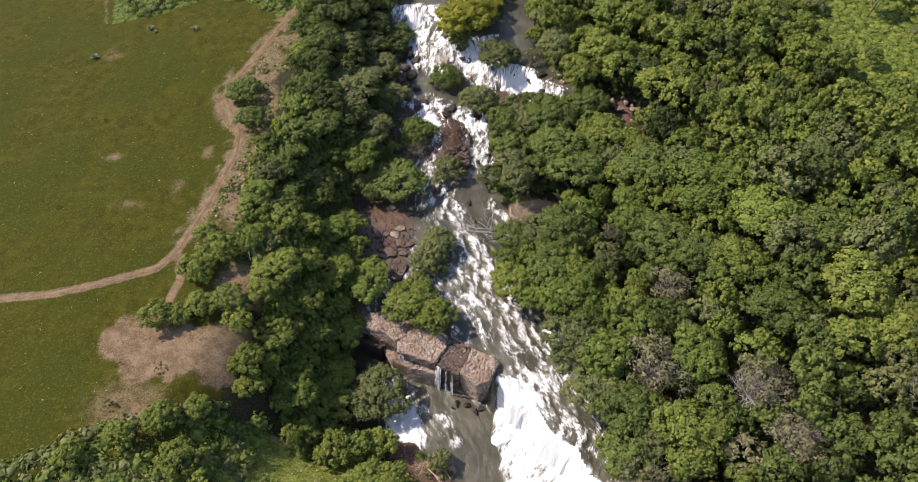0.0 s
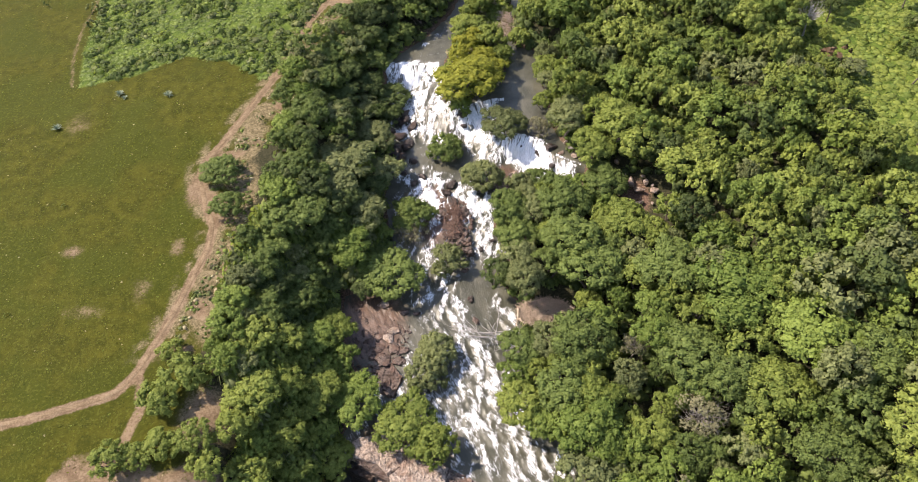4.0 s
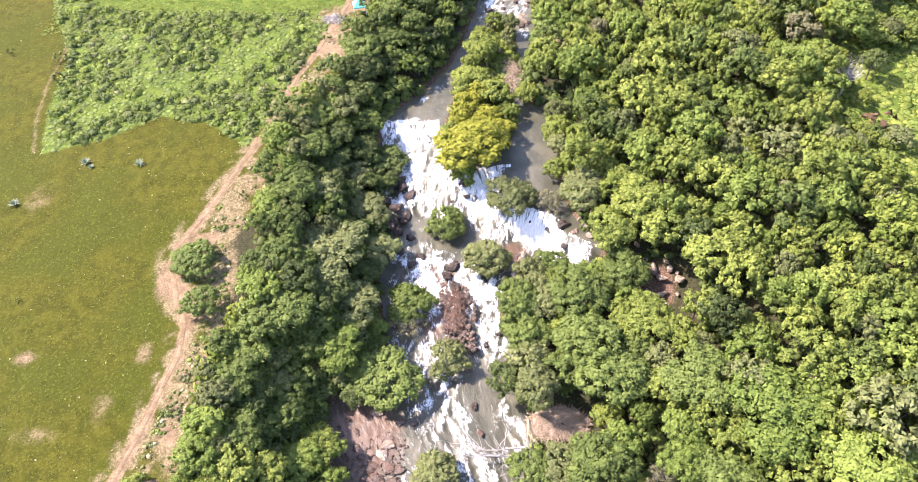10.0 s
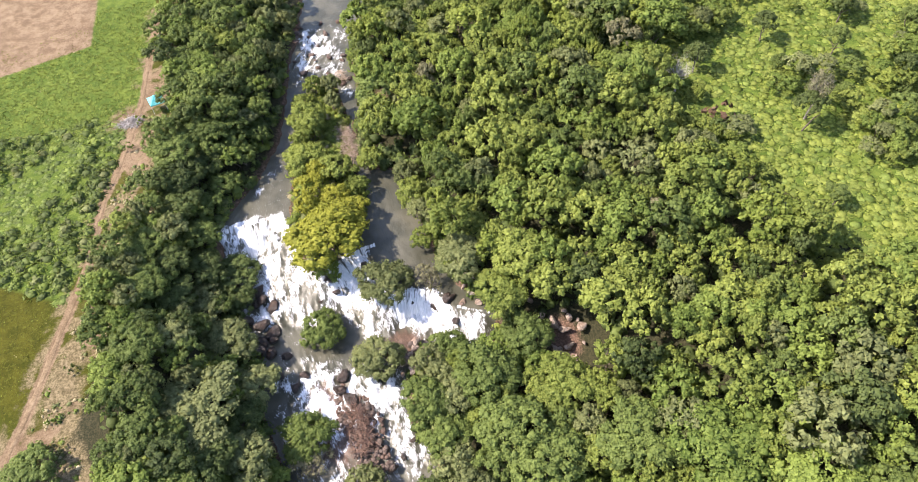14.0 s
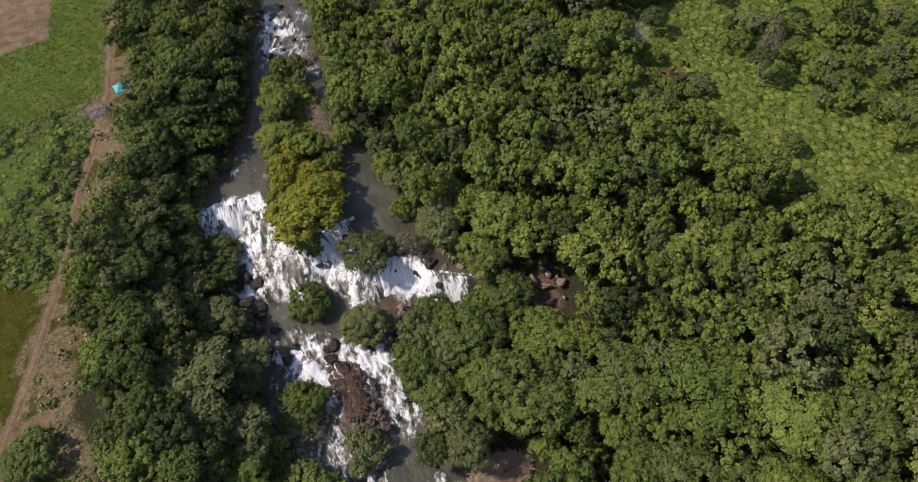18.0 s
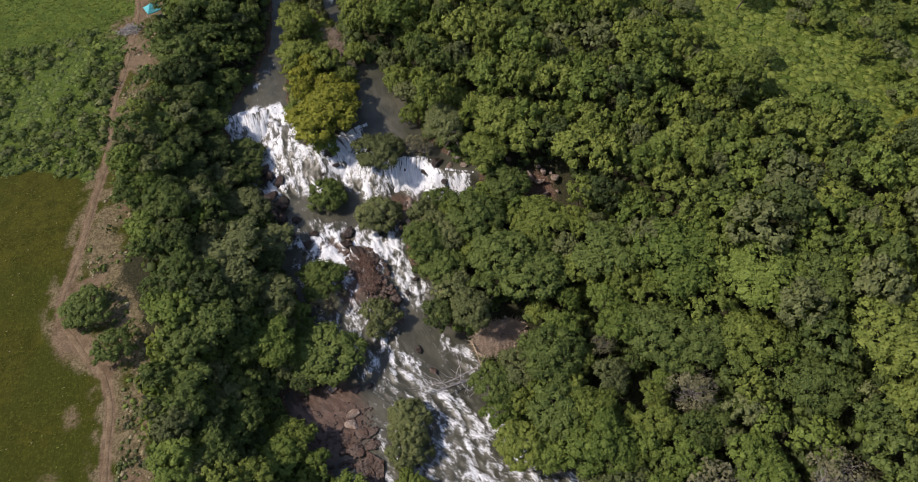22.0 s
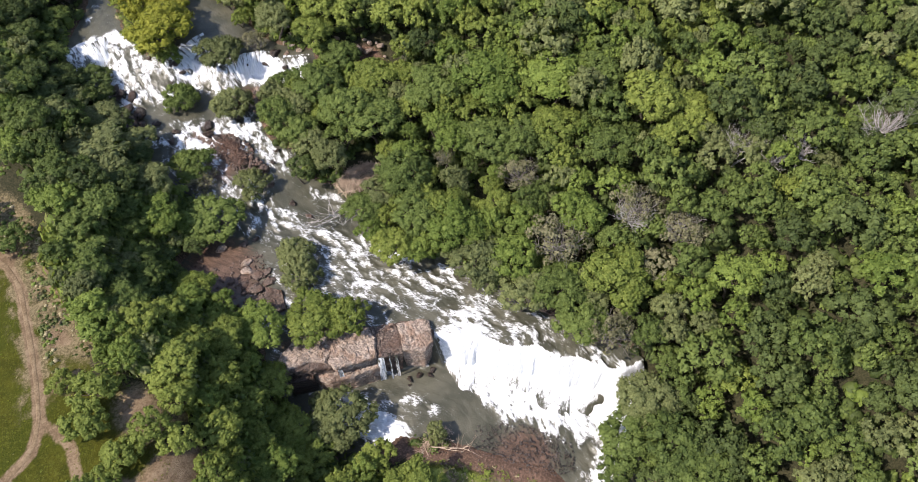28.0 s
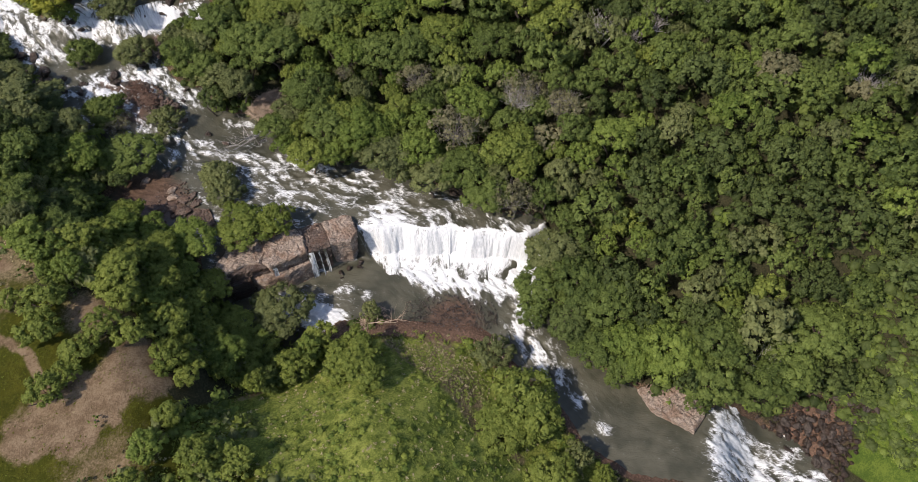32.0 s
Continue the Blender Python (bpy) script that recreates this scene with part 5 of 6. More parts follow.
wood(WEST_WOOD, 4500, (1.5, 3.0), west_mix, "on the wooded bank", "bank trees", 0.51, lambda x, y: 46 < y < 112)
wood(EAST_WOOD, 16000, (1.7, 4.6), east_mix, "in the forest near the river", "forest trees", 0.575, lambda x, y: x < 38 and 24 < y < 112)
hill = np.column_stack([np.random.RandomState(8).uniform(62, 142, 1100), np.random.RandomState(18).uniform(56, 196, 1100)])
hill = hill[~inside(hill[:, 0], hill[:, 1], EAST_WOOD) & (fbm(hill[:, 0] * 0.06, hill[:, 1] * 0.06, 3) + 0.16 * smooth(10, 0, -polygon_field(hill[:, 0], hill[:, 1], EAST_WOOD)) > 0.49)]
for x, y in hill:
    far_trees.append((x, y, rng.uniform(0.8, 2.8), pick({"fresh": 4, "mid": 2, "bright": 4, "olive": 2, "scrub": 3}), rng.uniform(0.45, 0.8)))


def gathered(name, label, category, batches, slots):
    """One object of many plants: batches of (template arrays, places x y z, scale, height scale, turn, slot)."""
    vs, fs, ms, ps, ns, n = [], [], [], [], [], 0
    r = np.random.RandomState(9)
    for (tv, tf, tn), place, s, h, slot in batches:
        m = len(place)
        if not m:
            continue
        a = r.uniform(0, math.tau, m)
        c, d = np.cos(a)[:, None], np.sin(a)[:, None]
        x = (tv[:, 0] * c - tv[:, 1] * d) * s[:, None] + place[:, :1]
        y = (tv[:, 0] * d + tv[:, 1] * c) * s[:, None] + place[:, 1:2]
        z = tv[:, 2] * h[:, None] + place[:, 2:3]
        vs.append(np.stack([x, y, z], -1).reshape(-1, 3).astype(np.float32))
        ns.append(np.stack([tn[:, 0] * c - tn[:, 1] * d, tn[:, 0] * d + tn[:, 1] * c, np.broadcast_to(tn[:, 2], (m, len(tn)))], -1).reshape(-1, 3).astype(np.float32))
        fs.append((tf[None] + (np.arange(m) * len(tv))[:, None, None] + n).reshape(-1, 3))
        ms.append(np.repeat(slot, len(tf)))
        ps.append(np.repeat(r.rand(m), len(tv)))
        n += m * len(tv)
    me = arrays_mesh(name, np.concatenate(vs), np.concatenate(fs))
    for k in slots:
        me.materials.append(LEAF[k])
    me.polygons.foreach_set("material_index", np.concatenate(ms).astype(np.int32))
    point_values(me, "plant", np.concatenate(ps))
    tuft_values(me, np.concatenate(ns))
    return tagged(new(name, me), label, category, kind="stuff")


KINDS = ["deep", "mid", "olive", "bright", "fresh", "brown", "scrub", "straw", "blade"]


def place_on_ground(xy, lift=0.0):
    return np.column_stack([xy, ground_level(xy[:, 0], xy[:, 1]) + lift])


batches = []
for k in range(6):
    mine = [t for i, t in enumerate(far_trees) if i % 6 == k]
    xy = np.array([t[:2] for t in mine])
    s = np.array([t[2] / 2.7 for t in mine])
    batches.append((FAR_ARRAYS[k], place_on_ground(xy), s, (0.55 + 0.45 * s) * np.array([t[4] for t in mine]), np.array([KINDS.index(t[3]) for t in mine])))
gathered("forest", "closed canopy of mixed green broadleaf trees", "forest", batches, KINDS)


def clump_arrays(seed, sprays=30, leaf=0.28, flat=0.7):
    """A low leafy clump of radius one."""
    r = np.random.RandomState(seed)
    iv, jf = ICO[1]
    core = iv * (0.7 + 0.3 * r.rand(len(iv), 1)) * np.array([0.85, 0.85, flat * 0.85])
    d = r.normal(size=(sprays, 3))
    d[:, 2] = np.abs(d[:, 2])
    d /= np.linalg.norm(d, axis=1)[:, None]
    p = d * np.array([1, 1, flat]) * r.uniform(0.75, 1.15, (sprays, 1))
    nrm = d + r.normal(size=(sprays, 3)) * 0.5
    t = np.cross(nrm, r.normal(size=(sprays, 3)))
    t /= np.linalg.norm(t, axis=1)[:, None]
    b = np.cross(nrm, t)
    b /= np.linalg.norm(b, axis=1)[:, None]
    s = leaf * r.uniform(0.6, 1.3, (sprays, 1))
    quad = np.stack([p - t * s, p - b * s * 0.55, p + t * s, p + b * s * 0.55], 1).reshape(-1, 3)
    q = np.arange(sprays)[:, None] * 4 + len(core)
    soft = np.concatenate([unit(core + np.array([0, 0, 0.3])), np.repeat(unit(d + np.array([0, 0, 0.4]) + r.normal(size=d.shape) * 0.2), 4, 0)])
    return np.concatenate([core, quad]), np.concatenate([jf, q + [0, 1, 2], q + [0, 2, 3]]), soft


CLUMPS = [clump_arrays(k, 22) for k in range(4)]
ROUGH_CLUMPS = [clump_arrays(k + 9, 16, 0.28) for k in range(4)]
FINE_CLUMPS = [clump_arrays(k + 19, 12, 0.30, 0.55) for k in range(4)]
spread = np.random.RandomState(21)


def clumps(name, label, category, test, box, count, radii, mix, lift=0.0, tall=1.0, shapes=CLUMPS):
    x, y = spread.uniform(box[0], box[1], count), spread.uniform(box[2], box[3], count)
    ok = test(x, y)
    xy = np.column_stack([x, y])[ok]
    s = spread.uniform(*radii, len(xy))
    kinds = spread.choice([KINDS.index(k) for k in mix], len(xy), p=np.array(list(mix.values())) / sum(mix.values()))
    which = np.arange(len(xy)) % 4
    at = place_on_ground(xy, lift)
    return gathered(name, label, category, [(shapes[k], at[which == k], s[which == k], s[which == k] * tall, kinds[which == k]) for k in range(4)], KINDS)


def in_wood(x, y):
    dry_land = polygon_field(x, y, RIVER) < -0.3
    for a, b, c in CLEARINGS:
        dry_land &= np.hypot(x - a, y - b) > c
    return dry_land & (inside(x, y, EAST_WOOD) | inside(x, y, WEST_WOOD))


clumps("undergrowth", "dark green undergrowth below the forest trees", "undergrowth", in_wood, (-36, 120, -50, 216), 12000, (0.8, 1.8), {"deep": 5, "mid": 3, "fresh": 0.6}, 0.4, 1.4, ROUGH_CLUMPS)
clumps("undergrowth", "leafy green undergrowth between the bank trees", "undergrowth", lambda x, y: (polygon_field(x, y, RIVER) < -1.5) & inside(x, y, WEST_WOOD), (-36, -8, 40, 112), 2600, (0.7, 1.6), {"mid": 2, "fresh": 5, "bright": 4, "olive": 2}, 0.6, 2.2)
clumps("slope_bushes", "dark green bushes at the foot of the bare field", "shrubs", lambda x, y: (polygon_field(x, y, LOWER_GRASS) > 0.0) & (x < -31) & (fbm(x * 0.14 + 5, y * 0.14, 3) + 0.10 * (polygon_field(x, y, LOWER_GRASS) < 9) > 0.52), (-76, -22, -10, 50), 2600, (0.6, 1.7), {"mid": 4, "olive": 3, "fresh": 5, "bright": 2}, 0.0, 0.8)
clumps("trackside_scrub", "small dry shrubs and straw beside the earth track", "scrub", lambda x, y: (line_distance(x, y, TRACK_LINE) > 1.6) & (line_distance(x, y, TRACK_LINE) < 9.5) & ~inside(x, y, TRACK_LINE + [(-3200, 70), (-3200, 400), (-17, 400)]) & (y > 76) & (fbm(x * 0.3, y * 0.3, 3) > 0.45), (-50, -16, 74, 216), 9000, (0.14, 0.62), {"olive": 5, "fresh": 3, "mid": 3, "straw": 4}, 0.0, 0.9, FINE_CLUMPS)
clumps("scrub", "low green scrub thicket at the field's end", "scrub", lambda x, y: polygon_field(x, y, SCRUB) > 0.3, (-112, -22, 136, 232), 15000, (0.35, 1.1), {"mid": 8, "fresh": 2.5}, -0.05, 0.28, FINE_CLUMPS)
clumps("scrub_bushes", "grey-green bushes among the scrub and along its edge", "scrub", lambda x, y: (polygon_field(x, y, SCRUB) > 0.6) & (fbm(x * 0.09, y * 0.09, 3) + 0.14 * (polygon_field(x, y, SCRUB) < 7) > 0.52) & (y < 205), (-112, -22, 136, 215), 2600, (0.6, 1.5), {"mid": 5, "olive": 2, "deep": 3, "fresh": 2}, 0.0, 1.0)
clumps("hillside_scrub", "bright yellow-green scrub over the hillside", "scrub", lambda x, y: (x > 60) & ~inside(x, y, EAST_WOOD), (62, 145, 50, 195), 12000, (0.5, 1.5), {"scrub": 6, "bright": 5, "fresh": 4}, 0.0, 0.38, FINE_CLUMPS)
clumps("riverside_scrub", "green scrub on the slope by the lower fall", "scrub", lambda x, y: (polygon_field(x, y, RIVER) < -8) & (~inside(x, y, EAST_WOOD) | (y < -18)), (30, 70, -65, -14), 2600, (0.5, 1.5), {"mid": 5, "deep": 4, "fresh": 1}, 0.0, 0.8)
clumps("bank_shrubs", "low green shrubs on the slope below the falls", "shrubs", lambda x, y: (polygon_field(x, y, LOWER_GRASS) > 1) & (fbm(x * 0.15, y * 0.15) > 0.42) & (polygon_field(x, y, SHORE_STRIP) < -0.4) & (line_distance(x, y, DRY_TRAIL) > 1.2) & (x > -36), (-60, 6, -30, 46), 2600, (0.35, 0.9), {"fresh": 3, "scrub": 6, "bright": 3}, 0.0, 0.7)
clumps("islet_shrubs", "leafy shrubs covering the upper river islet", "shrubs", lambda x, y: polygon_field(x, y, ISLET) > 0.2, (-4, 16, 132, 186), 1100, (0.5, 1.2), {"scrub": 3, "bright": 4, "olive": 3, "fresh": 3, "straw": 1}, 0.1, 0.9)
clumps("waterside_shrubs", "overhanging green shrubs along the river's edge", "shrubs", lambda x, y: (np.abs(polygon_field(x, y, RIVER) + 1.3) < 1.2) & (y > 40) & ~((x < 14) & (y > 160) & (polygon_field(x, y, RIVER) > -0.9)) & ~((x < -8) & (y < 97)) & (fbm(x * 0.2, y * 0.2, 2) > 0.36), (-24, 32, 40, 214), 11000, (0.5, 1.3), {"mid": 4, "olive": 3, "fresh": 3, "bright": 1.5, "deep": 2}, 0.2, 1.0)


def tuft_arrays(seed, blades=7):
    r = np.random.RandomState(seed)
    a = r.uniform(0, math.tau, blades)
    foot = r.uniform(-0.5, 0.5, (blades, 2))
    tip = np.column_stack([foot + np.column_stack([np.cos(a), np.sin(a)]) * r.uniform(0.3, 0.8, (blades, 1)), r.uniform(0.5, 1.1, blades)])
    side = np.column_stack([-np.sin(a), np.cos(a)]) * 0.22
    v = np.stack([np.column_stack([foot - side, np.zeros(blades)]), np.column_stack([foot + side, np.zeros(blades)]), tip], 1).reshape(-1, 3)
    soft = np.repeat(unit(np.column_stack([np.cos(a) * 0.3, np.sin(a) * 0.3, np.ones(blades)])), 3, 0)
    return v, np.arange(3 * blades).reshape(-1, 3), soft


TUFTS = [tuft_arrays(k) for k in range(4)]


def tufts(name, label, test, box, count, radii, mix):
    x, y = spread.uniform(box[0], box[1], count), spread.uniform(box[2], box[3], count)
    ok = test(x, y)
    xy = np.column_stack([x, y])[ok]
    s = spread.uniform(*radii, len(xy))
    kinds = spread.choice([KINDS.index(k) for k in mix], len(xy), p=np.array(list(mix.values())) / sum(mix.values()))
    which = np.arange(len(xy)) % 4
    at = place_on_ground(xy)
    return gathered(name, label, "grass", [(TUFTS[k], at[which == k], s[which == k], s[which == k] * 0.55, kinds[which == k]) for k in range(4)], KINDS)


def on_field(x, y):
    west = inside(x, y, TRACK_LINE + [(-120, 300), (-17, 300)]) | ((x < -36) & (y < 74))
    return west & (line_distance(x, y, TRACK_LINE) > 1.4) & (polygon_field(x, y, SCRUB) < 0) & (fbm(x * 0.35, y * 0.35) > 0.42)


tufts("grass", "tufts of yellow-green grass over the field", on_field, (-108, -18, 40, 215), 30000, (0.10, 0.26), {"blade": 10, "scrub": 0.4, "straw": 0.25})
tufts("grass", "bright green grass before the ploughed land", lambda x, y: inside(x, y, TRACK_LINE + [(-120, 300), (-17, 300)]) & (line_distance(x, y, TRACK_LINE) > 1.2) & (polygon_field(x, y, PLOUGHED) < 0), (-90, -18, 177, 222), 9000, (0.2, 0.5), {"fresh": 5, "scrub": 5, "bright": 2})
tufts("grass", "pale dry grass strip along the mud bank", lambda x, y: polygon_field(x, y, SHORE_STRIP) > -0.3, (-10, 2, 14, 40), 2600, (0.2, 0.45), {"straw": 4, "bright": 5, "scrub": 4})
tufts("grass", "long green grass on the slope below the falls", lambda x, y: polygon_field(x, y, LOWER_GRASS) > 0.3, (-60, 6, -30, 46), 12000, (0.2, 0.45), {"scrub": 6, "bright": 4, "straw": 2.5})


# ---- dead trees and driftwood ----
def part(name, me, parent, label=""):
    ob = new(name, me)
    ob.parent = parent
    return tagged(ob, label) if label else ob


for k, (x, y, size, lean) in enumerate(((77.6, 27.4, 13, (0, 0)), (61.5, 41.6, 9.5, (0, 0)), (66.8, 33.5, 9.5, (0.2, 0)), (63.2, 36.5, 8.5, (-0.2, 0)), (40.8, 45.8, 11, (0, 0)), (74, 147, 9, (0, 0)), (75, -3, 10, (0, 0)), (46, 40, 8.5, (0.1, 0)), (28.2, -13.5, 8.5, (0, 0)))):
    me = wood_mesh("branches", dead_build(30 + k, size, lean), DEADWOOD)
    tagged(new("dead_tree", me), "bare grey dead tree standing in the forest", "dead tree", "dead trees").matrix_basis = pose(x, y, float(ground_level(np.array([x]), np.array([y]))[0]), 0, 0, 40 * k)


def fallen(seed, length, thick, depth=2):
    def go(bm):
        r = random.Random(seed)
        branch(bm, r, (0, 0, 0.15), (1, 0, 0.08), length, thick, depth, 6)
    return go


for k, (x, y, z, turn, length, thick, mat, label) in enumerate((
        (9.8, 82.2, -8.9, 165, 8.5, 0.24, DEADWOOD, "bleached fallen tree lying in the rapids"), (9.2, 84.3, -8.8, 178, 8, 0.18, DEADWOOD, "bleached fallen branch over the water"),
        (9.2, 81.2, -8.8, 195, 4.5, 0.12, DEADWOOD, "bleached fallen branch over the water"), (10, 88, -7.5, 262, 5, 0.14, DRIFTWOOD, "brown root hanging down the bank"),
        (0.5, 106.8, -6.6, 100, 5, 0.12, REDWOOD, "reddish driftwood on the boulder islet"), (-0.8, 104.5, -6.9, 75, 5, 0.10, REDWOOD, "reddish driftwood on the boulder islet"), (1, 108.5, -6.4, 120, 3.5, 0.08, REDWOOD, "reddish driftwood on the boulder islet"),
        (-6, 41.5, -15.9, -40, 5, 0.12, DRIFTWOOD, "brown driftwood on the mud bank"), (-4, 39.5, -15.9, -30, 4, 0.1, DRIFTWOOD, "brown driftwood on the mud bank"), (49.8, 75.3, -2.5, 60, 9, 0.16, DEADWOOD, "leaning bleached trunk among the trees"),
        (2.5, 19, -13.5, 80, 4.5, 0.1, DRIFTWOOD, "bent brown trunk on the bank"))):
    me = wood_mesh("driftwood", fallen(70 + k, length, thick, 2 if k < 9 else 1), mat)
    tagged(new("driftwood", me), label, "driftwood", "fallen wood").matrix_basis = pose(x, y, z, 0, -25 if k == 9 else 0, turn)


def brush_pile(x, y, z, rx, ry, count, seed, material, label, high=1.2):
    def go(bm):
        r = random.Random(seed)
        for _ in range(count):
            a, q = r.uniform(0, math.tau), math.sqrt(r.random())
            p = Vector((rx * q * math.cos(a), ry * q * math.sin(a), high * (1 - q * q) * r.random()))
            w = Vector((r.uniform(-1, 1), r.uniform(-1, 1), r.uniform(-.25, .4))).normalized() * r.uniform(0.5, 1.3)
            tube(bm, [p - w, p + w * 0.1 + Vector((0, 0, 0.1)), p + w], [0.034, 0.03, 0.014], 3)
    tagged(new("brushwood", wood_mesh("brushwood", go, material)), label, "brushwood", kind="stuff").matrix_basis = pose(x, y, z)


brush_pile(14.4, 87.4, -7.9, 4.6, 2.6, 1300, 4, DRIFTWOOD, "heap of dry brown branches on the river bank", 1.3)
brush_pile(-0.6, 107.5, -6.8, 1.7, 4.6, 260, 5, REDWOOD, "reddish dead brushwood on the boulder islet", 1.0)
brush_pile(12.4, 163, -1.6, 2.0, 5.5, 420, 6, DRIFTWOOD, "dry brown brushwood along the upper islet", 1.2)
brush_pile(16.5, 182.5, -1.4, 1.3, 1.8, 70, 9, DRIFTWOOD, "dry brown brushwood on the upper river bank", 1.3)
brush_pile(-25.2, 178.6, 2.8, 2.3, 1.5, 260, 7, DEADWOOD, "heap of pale cut branches beside the track", 0.4)
brush_pile(-5.2, 42, -16.2, 3.2, 1.2, 140, 8, DRIFTWOOD, "brown flood debris on the mud bank", 0.5)


# ---- shelter by the track ----
def box_mesh(name, sx, sy, sz, material):
    bm = bmesh.new()
    bmesh.ops.create_cube(bm, size=1)
    bmesh.ops.scale(bm, vec=(sx, sy, sz), verts=bm.verts)
    bmesh.ops.bevel(bm, geom=bm.edges[:], offset=min(sx, sy, sz) * 0.15, segments=1, affect="EDGES")
    me = bpy.data.meshes.new(name)
    bm.to_mesh(me)
    bm.free()
    me.materials.append(material)
    return me


def cloth_material():
    m = Nodes("turquoise_cloth")
    n = m.noise(3.0, 3.0)
    return m.finish(m.mix(m.span(n, 0.3, 0.7), (0.10, 0.58, 0.62), (0.24, 0.74, 0.76)), 0.6, m.bump(n, 0.3, 0.05), 0.3)


def metal_material():
    m = Nodes("white_pole")
    n = m.noise(8.0, 2.0)
    return m.finish(m.mix(n, (0.55, 0.56, 0.56), (0.70, 0.71, 0.71)), 0.45, None, 0.5)


gazebo = tagged(new("gazebo"), "turquoise cloth gazebo on poles beside the track", "gazebo")
CLOTH, POLE = cloth_material(), metal_material()
bm = bmesh.new()
ring = []
for k in range(16):
    a, b = divmod(k, 4)
    p, q = [((-1, -1), (1, -1)), ((1, -1), (1, 1)), ((1, 1), (-1, 1)), ((-1, 1), (-1, -1))][a]
    t = b / 4
    ring.append((p[0] + (q[0] - p[0]) * t, p[1] + (q[1] - p[1]) * t, 0.10 * math.sin(t * math.pi)))
levels = []
for share, z in ((1.0, 2.0), (1.02, 2.25), (0.7, 2.55), (0.35, 2.95), (0.06, 3.35)):
    levels.append([bm.verts.new((1.6 * share * p[0], 1.6 * share * p[1], z - p[2] * share)) for p in ring])
for a, b in zip(levels[:-1], levels[1:]):
    for k in range(16):
        bm.faces.new((a[k], a[(k + 1) % 16], b[(k + 1) % 16], b[k]))
bm.faces.new(levels[-1])
bmesh.ops.solidify(bm, geom=bm.faces[:], thickness=0.02)
me = bpy.data.meshes.new("canopy")
bm.to_mesh(me)
bm.free()
me.materials.append(CLOTH)
part("canopy", me, gazebo)
pole = box_mesh("pole", 0.06, 0.06, 2.3, POLE)
for sx in (-1, 1):
    for sy in (-1, 1):
        part("pole", pole, gazebo).matrix_basis = pose(1.5 * sx, 1.5 * sy, 1.1)
gazebo.matrix_basis = pose(-19.7, 181.0, float(ground_level(np.array([-19.7]), np.array([181.0]))[0]), 0, 0, 12) @ Matrix.Diagonal((0.85, 0.85, 0.95, 1))


# ---- rosette plants and lone shrubs on the field ----
def agave_build(bm):
    r = random.Random(2)
    for k in range(26):
        a, lift = k * 2.4, r.uniform(0.25, 1.2)
        d, side = Vector((math.cos(a), math.sin(a), lift)).normalized(), Vector((-math.sin(a), math.cos(a), 0)) * 0.09
        mid, tip = d * 0.7, d * 1.35 - Vector((0, 0, 0.15))
        v = [bm.verts.new(p) for p in (side * 0.6, -side * 0.6, mid - side, mid + side, tip, Vector((0, 0, -0.05)) + mid)]
        bm.faces.new((v[0], v[1], v[2], v[3]))
        bm.faces.new((v[3], v[2], v[4]))
        bm.faces.new((v[1], v[0], v[5]))
        bm.faces.new((v[5], v[3], v[4]))


def agave_material():
    m = Nodes("agave_leaf")
    n = m.noise(5.0, 3.0)
    return m.finish(m.mix(n, (0.070, 0.100, 0.055), (0.160, 0.200, 0.120)), 0.5, None, 0.3)


AGAVE = wood_mesh("agave", agave_build, agave_material())
for k, (x, y, s) in enumerate(((-66.3, 135.4, 0.95), (-56.3, 134.4, 0.95), (-75.8, 126, 0.95), (-65, 134.2, 0.6))):
    tagged(new("agave", AGAVE), "grey-green spiky rosette plant in the grass", "agave", "rosette plants").matrix_basis = pose(x, y, float(ground_level(np.array([x]), np.array([y]))[0]), 0, 0, 70 * k) @ Matrix.Diagonal((s, s, s, 1))

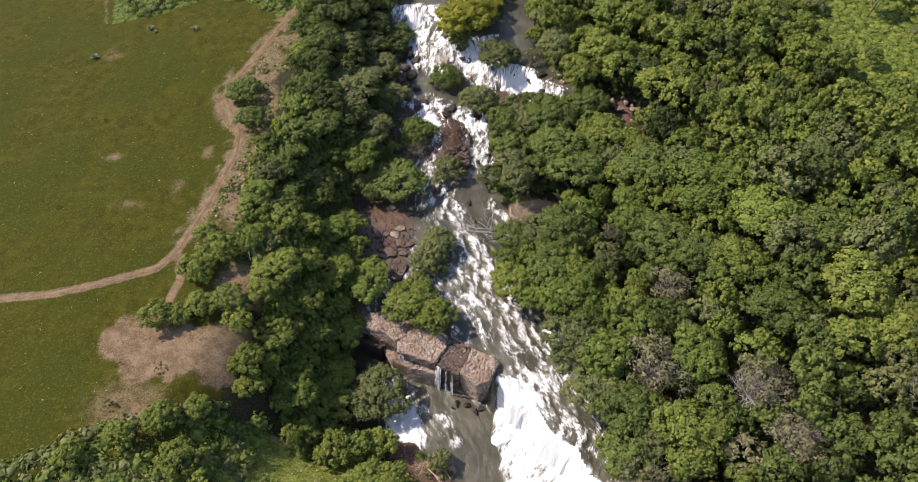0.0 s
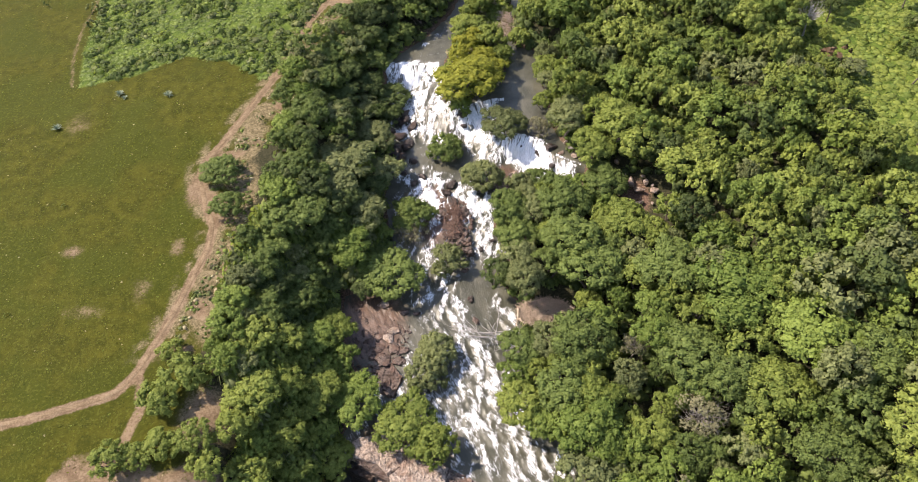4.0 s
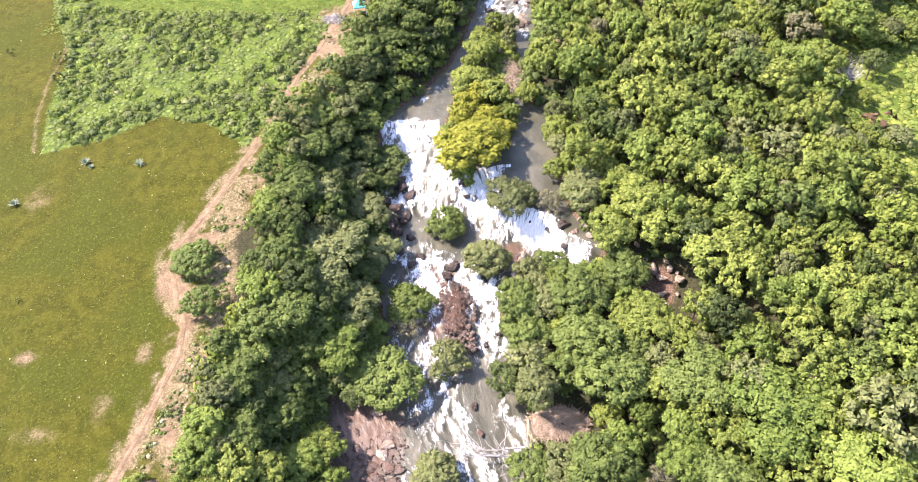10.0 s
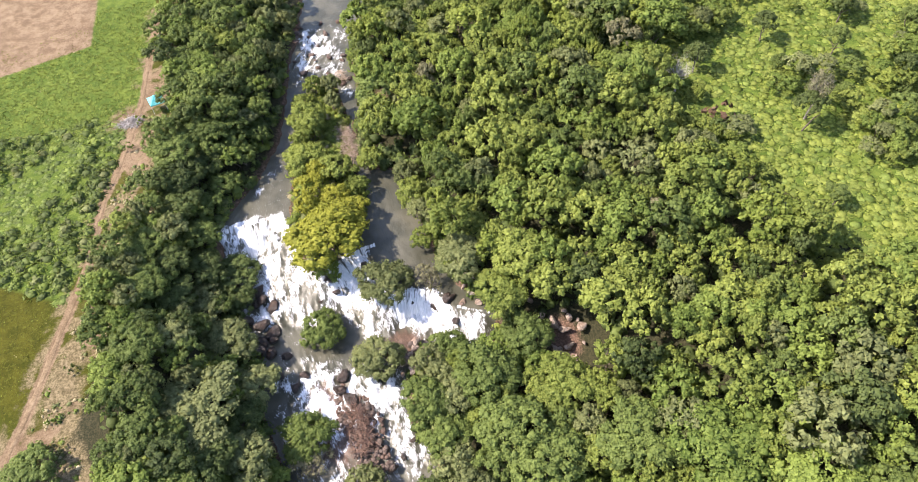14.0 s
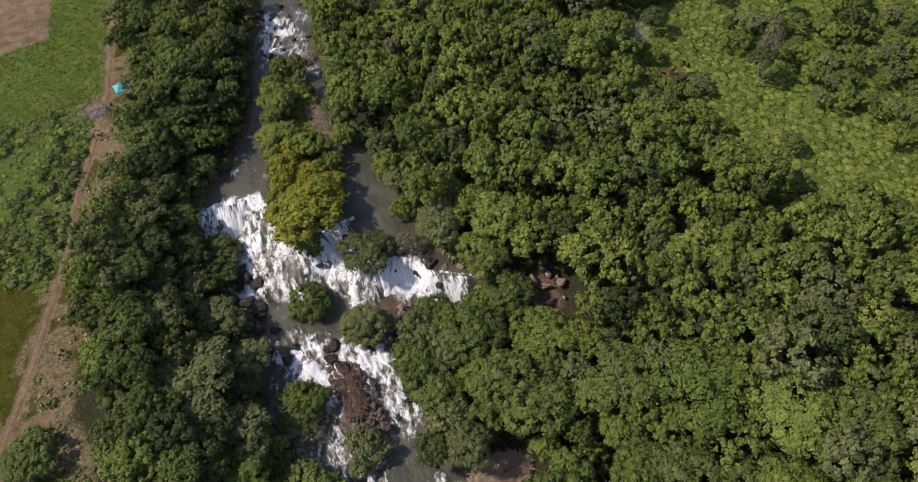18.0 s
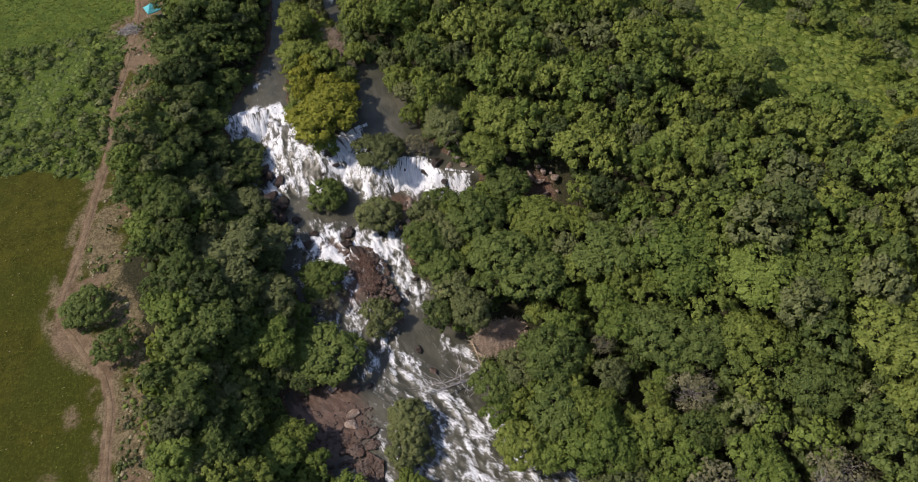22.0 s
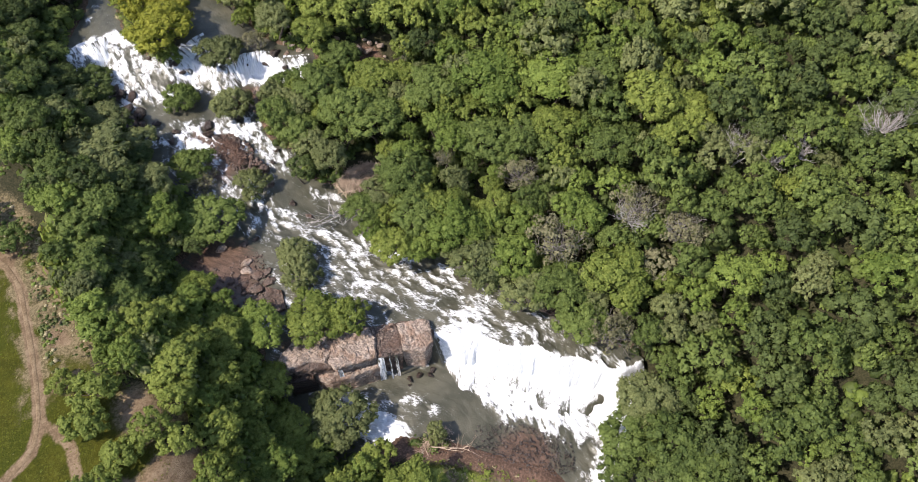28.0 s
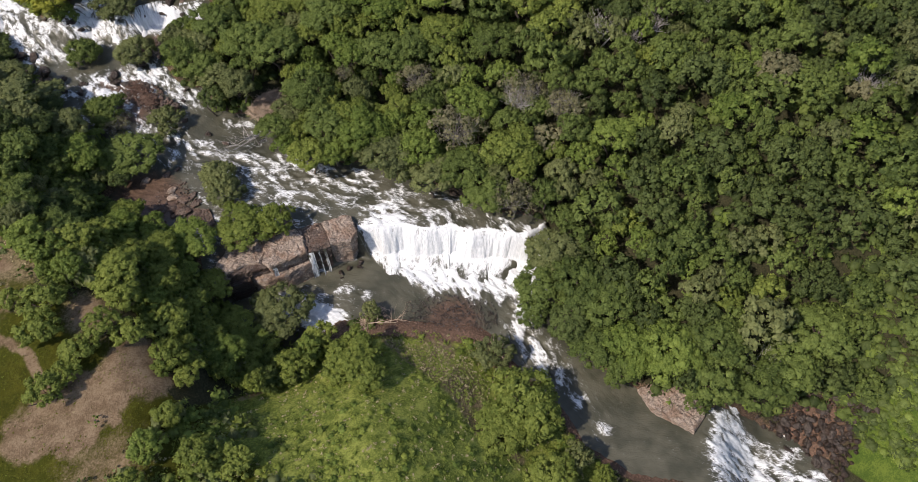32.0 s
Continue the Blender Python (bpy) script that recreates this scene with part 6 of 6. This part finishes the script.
SHRUB = leafy("shrub", crown_arrays(90, 1.0, 0.1, 1.3, 9, 14, 0.2), LEAF["mid"])
for k, (x, y, s, kind) in enumerate(((-36.8, 126, 0.9, "deep"), (-40.2, 86.5, 1.1, "deep"), (-38, 100, 1.0, "mid"), (-81.6, 167, 1.5, "olive"), (-79.3, 160.4, 1.5, "deep"), (-93.6, 171, 1.0, "deep"), (-39.2, 119, 0.9, "fresh"), (-45, 52, 0.9, "fresh"), (-38.4, 79, 1.3, "mid"), (-50.5, 46, 0.9, "mid"),
                                     (-39.5, 92, 1.0, "olive"), (-37.6, 114, 0.8, "olive"), (77, 136.5, 3.2, "red"), (-26, 171, 1.2, "mid"), (-23.4, 178, 1.3, "fresh"), (-36, 71, 1.2, "mid"), (-33.6, 60.5, 1.2, "bright"), (-70, 84, 0.5, "mid"), (-68, 106, 0.5, "deep"))):
    ob = new("shrub", SHRUB)
    ob.material_slots[0].link = "OBJECT"
    ob.material_slots[0].material = LEAF[kind]
    ob.matrix_basis = pose(x, y, float(ground_level(np.array([x]), np.array([y]))[0]), 0, 0, 50 * k) @ Matrix.Diagonal((s, s, s, 1))
    tagged(ob, "reddish brown shrub on the scrubby hillside" if kind == "red" else "small leafy green shrub standing in open ground", "shrub", "lone shrubs")
for k, (x, y, s, kind, tall) in enumerate(((88, 128, 2.6, "deep", 1.2), (90, 130, 2.2, "brown", 1.6), (82, 112, 2.0, "mid", 0.6), (70, 112, 2.6, "olive", 1), (97, 120, 1.8, "olive", 0.7), (80, 150, 2.4, "deep", 1), (76, 160, 2.4, "mid", 1), (87, 160, 2.0, "olive", 1), (92, 142, 1.6, "mid", .8), (84, 92, 2.6, "deep", 0.9), (90, 84, 3.4, "yellow", 0.9), (102, 106, 2.2, "mid", .8), (110, 130, 2.2, "deep", 1), (116, 122, 2.4, "deep", 1), (104, 142, 2.2, "mid", 1), (96, 152, 2.2, "deep", 1), (120, 140, 2.6, "mid", 1), (112, 150, 2.4, "deep", 1))):
    tree(x, y, s, kind, "on the scrubby hillside", tall, "hillside trees")
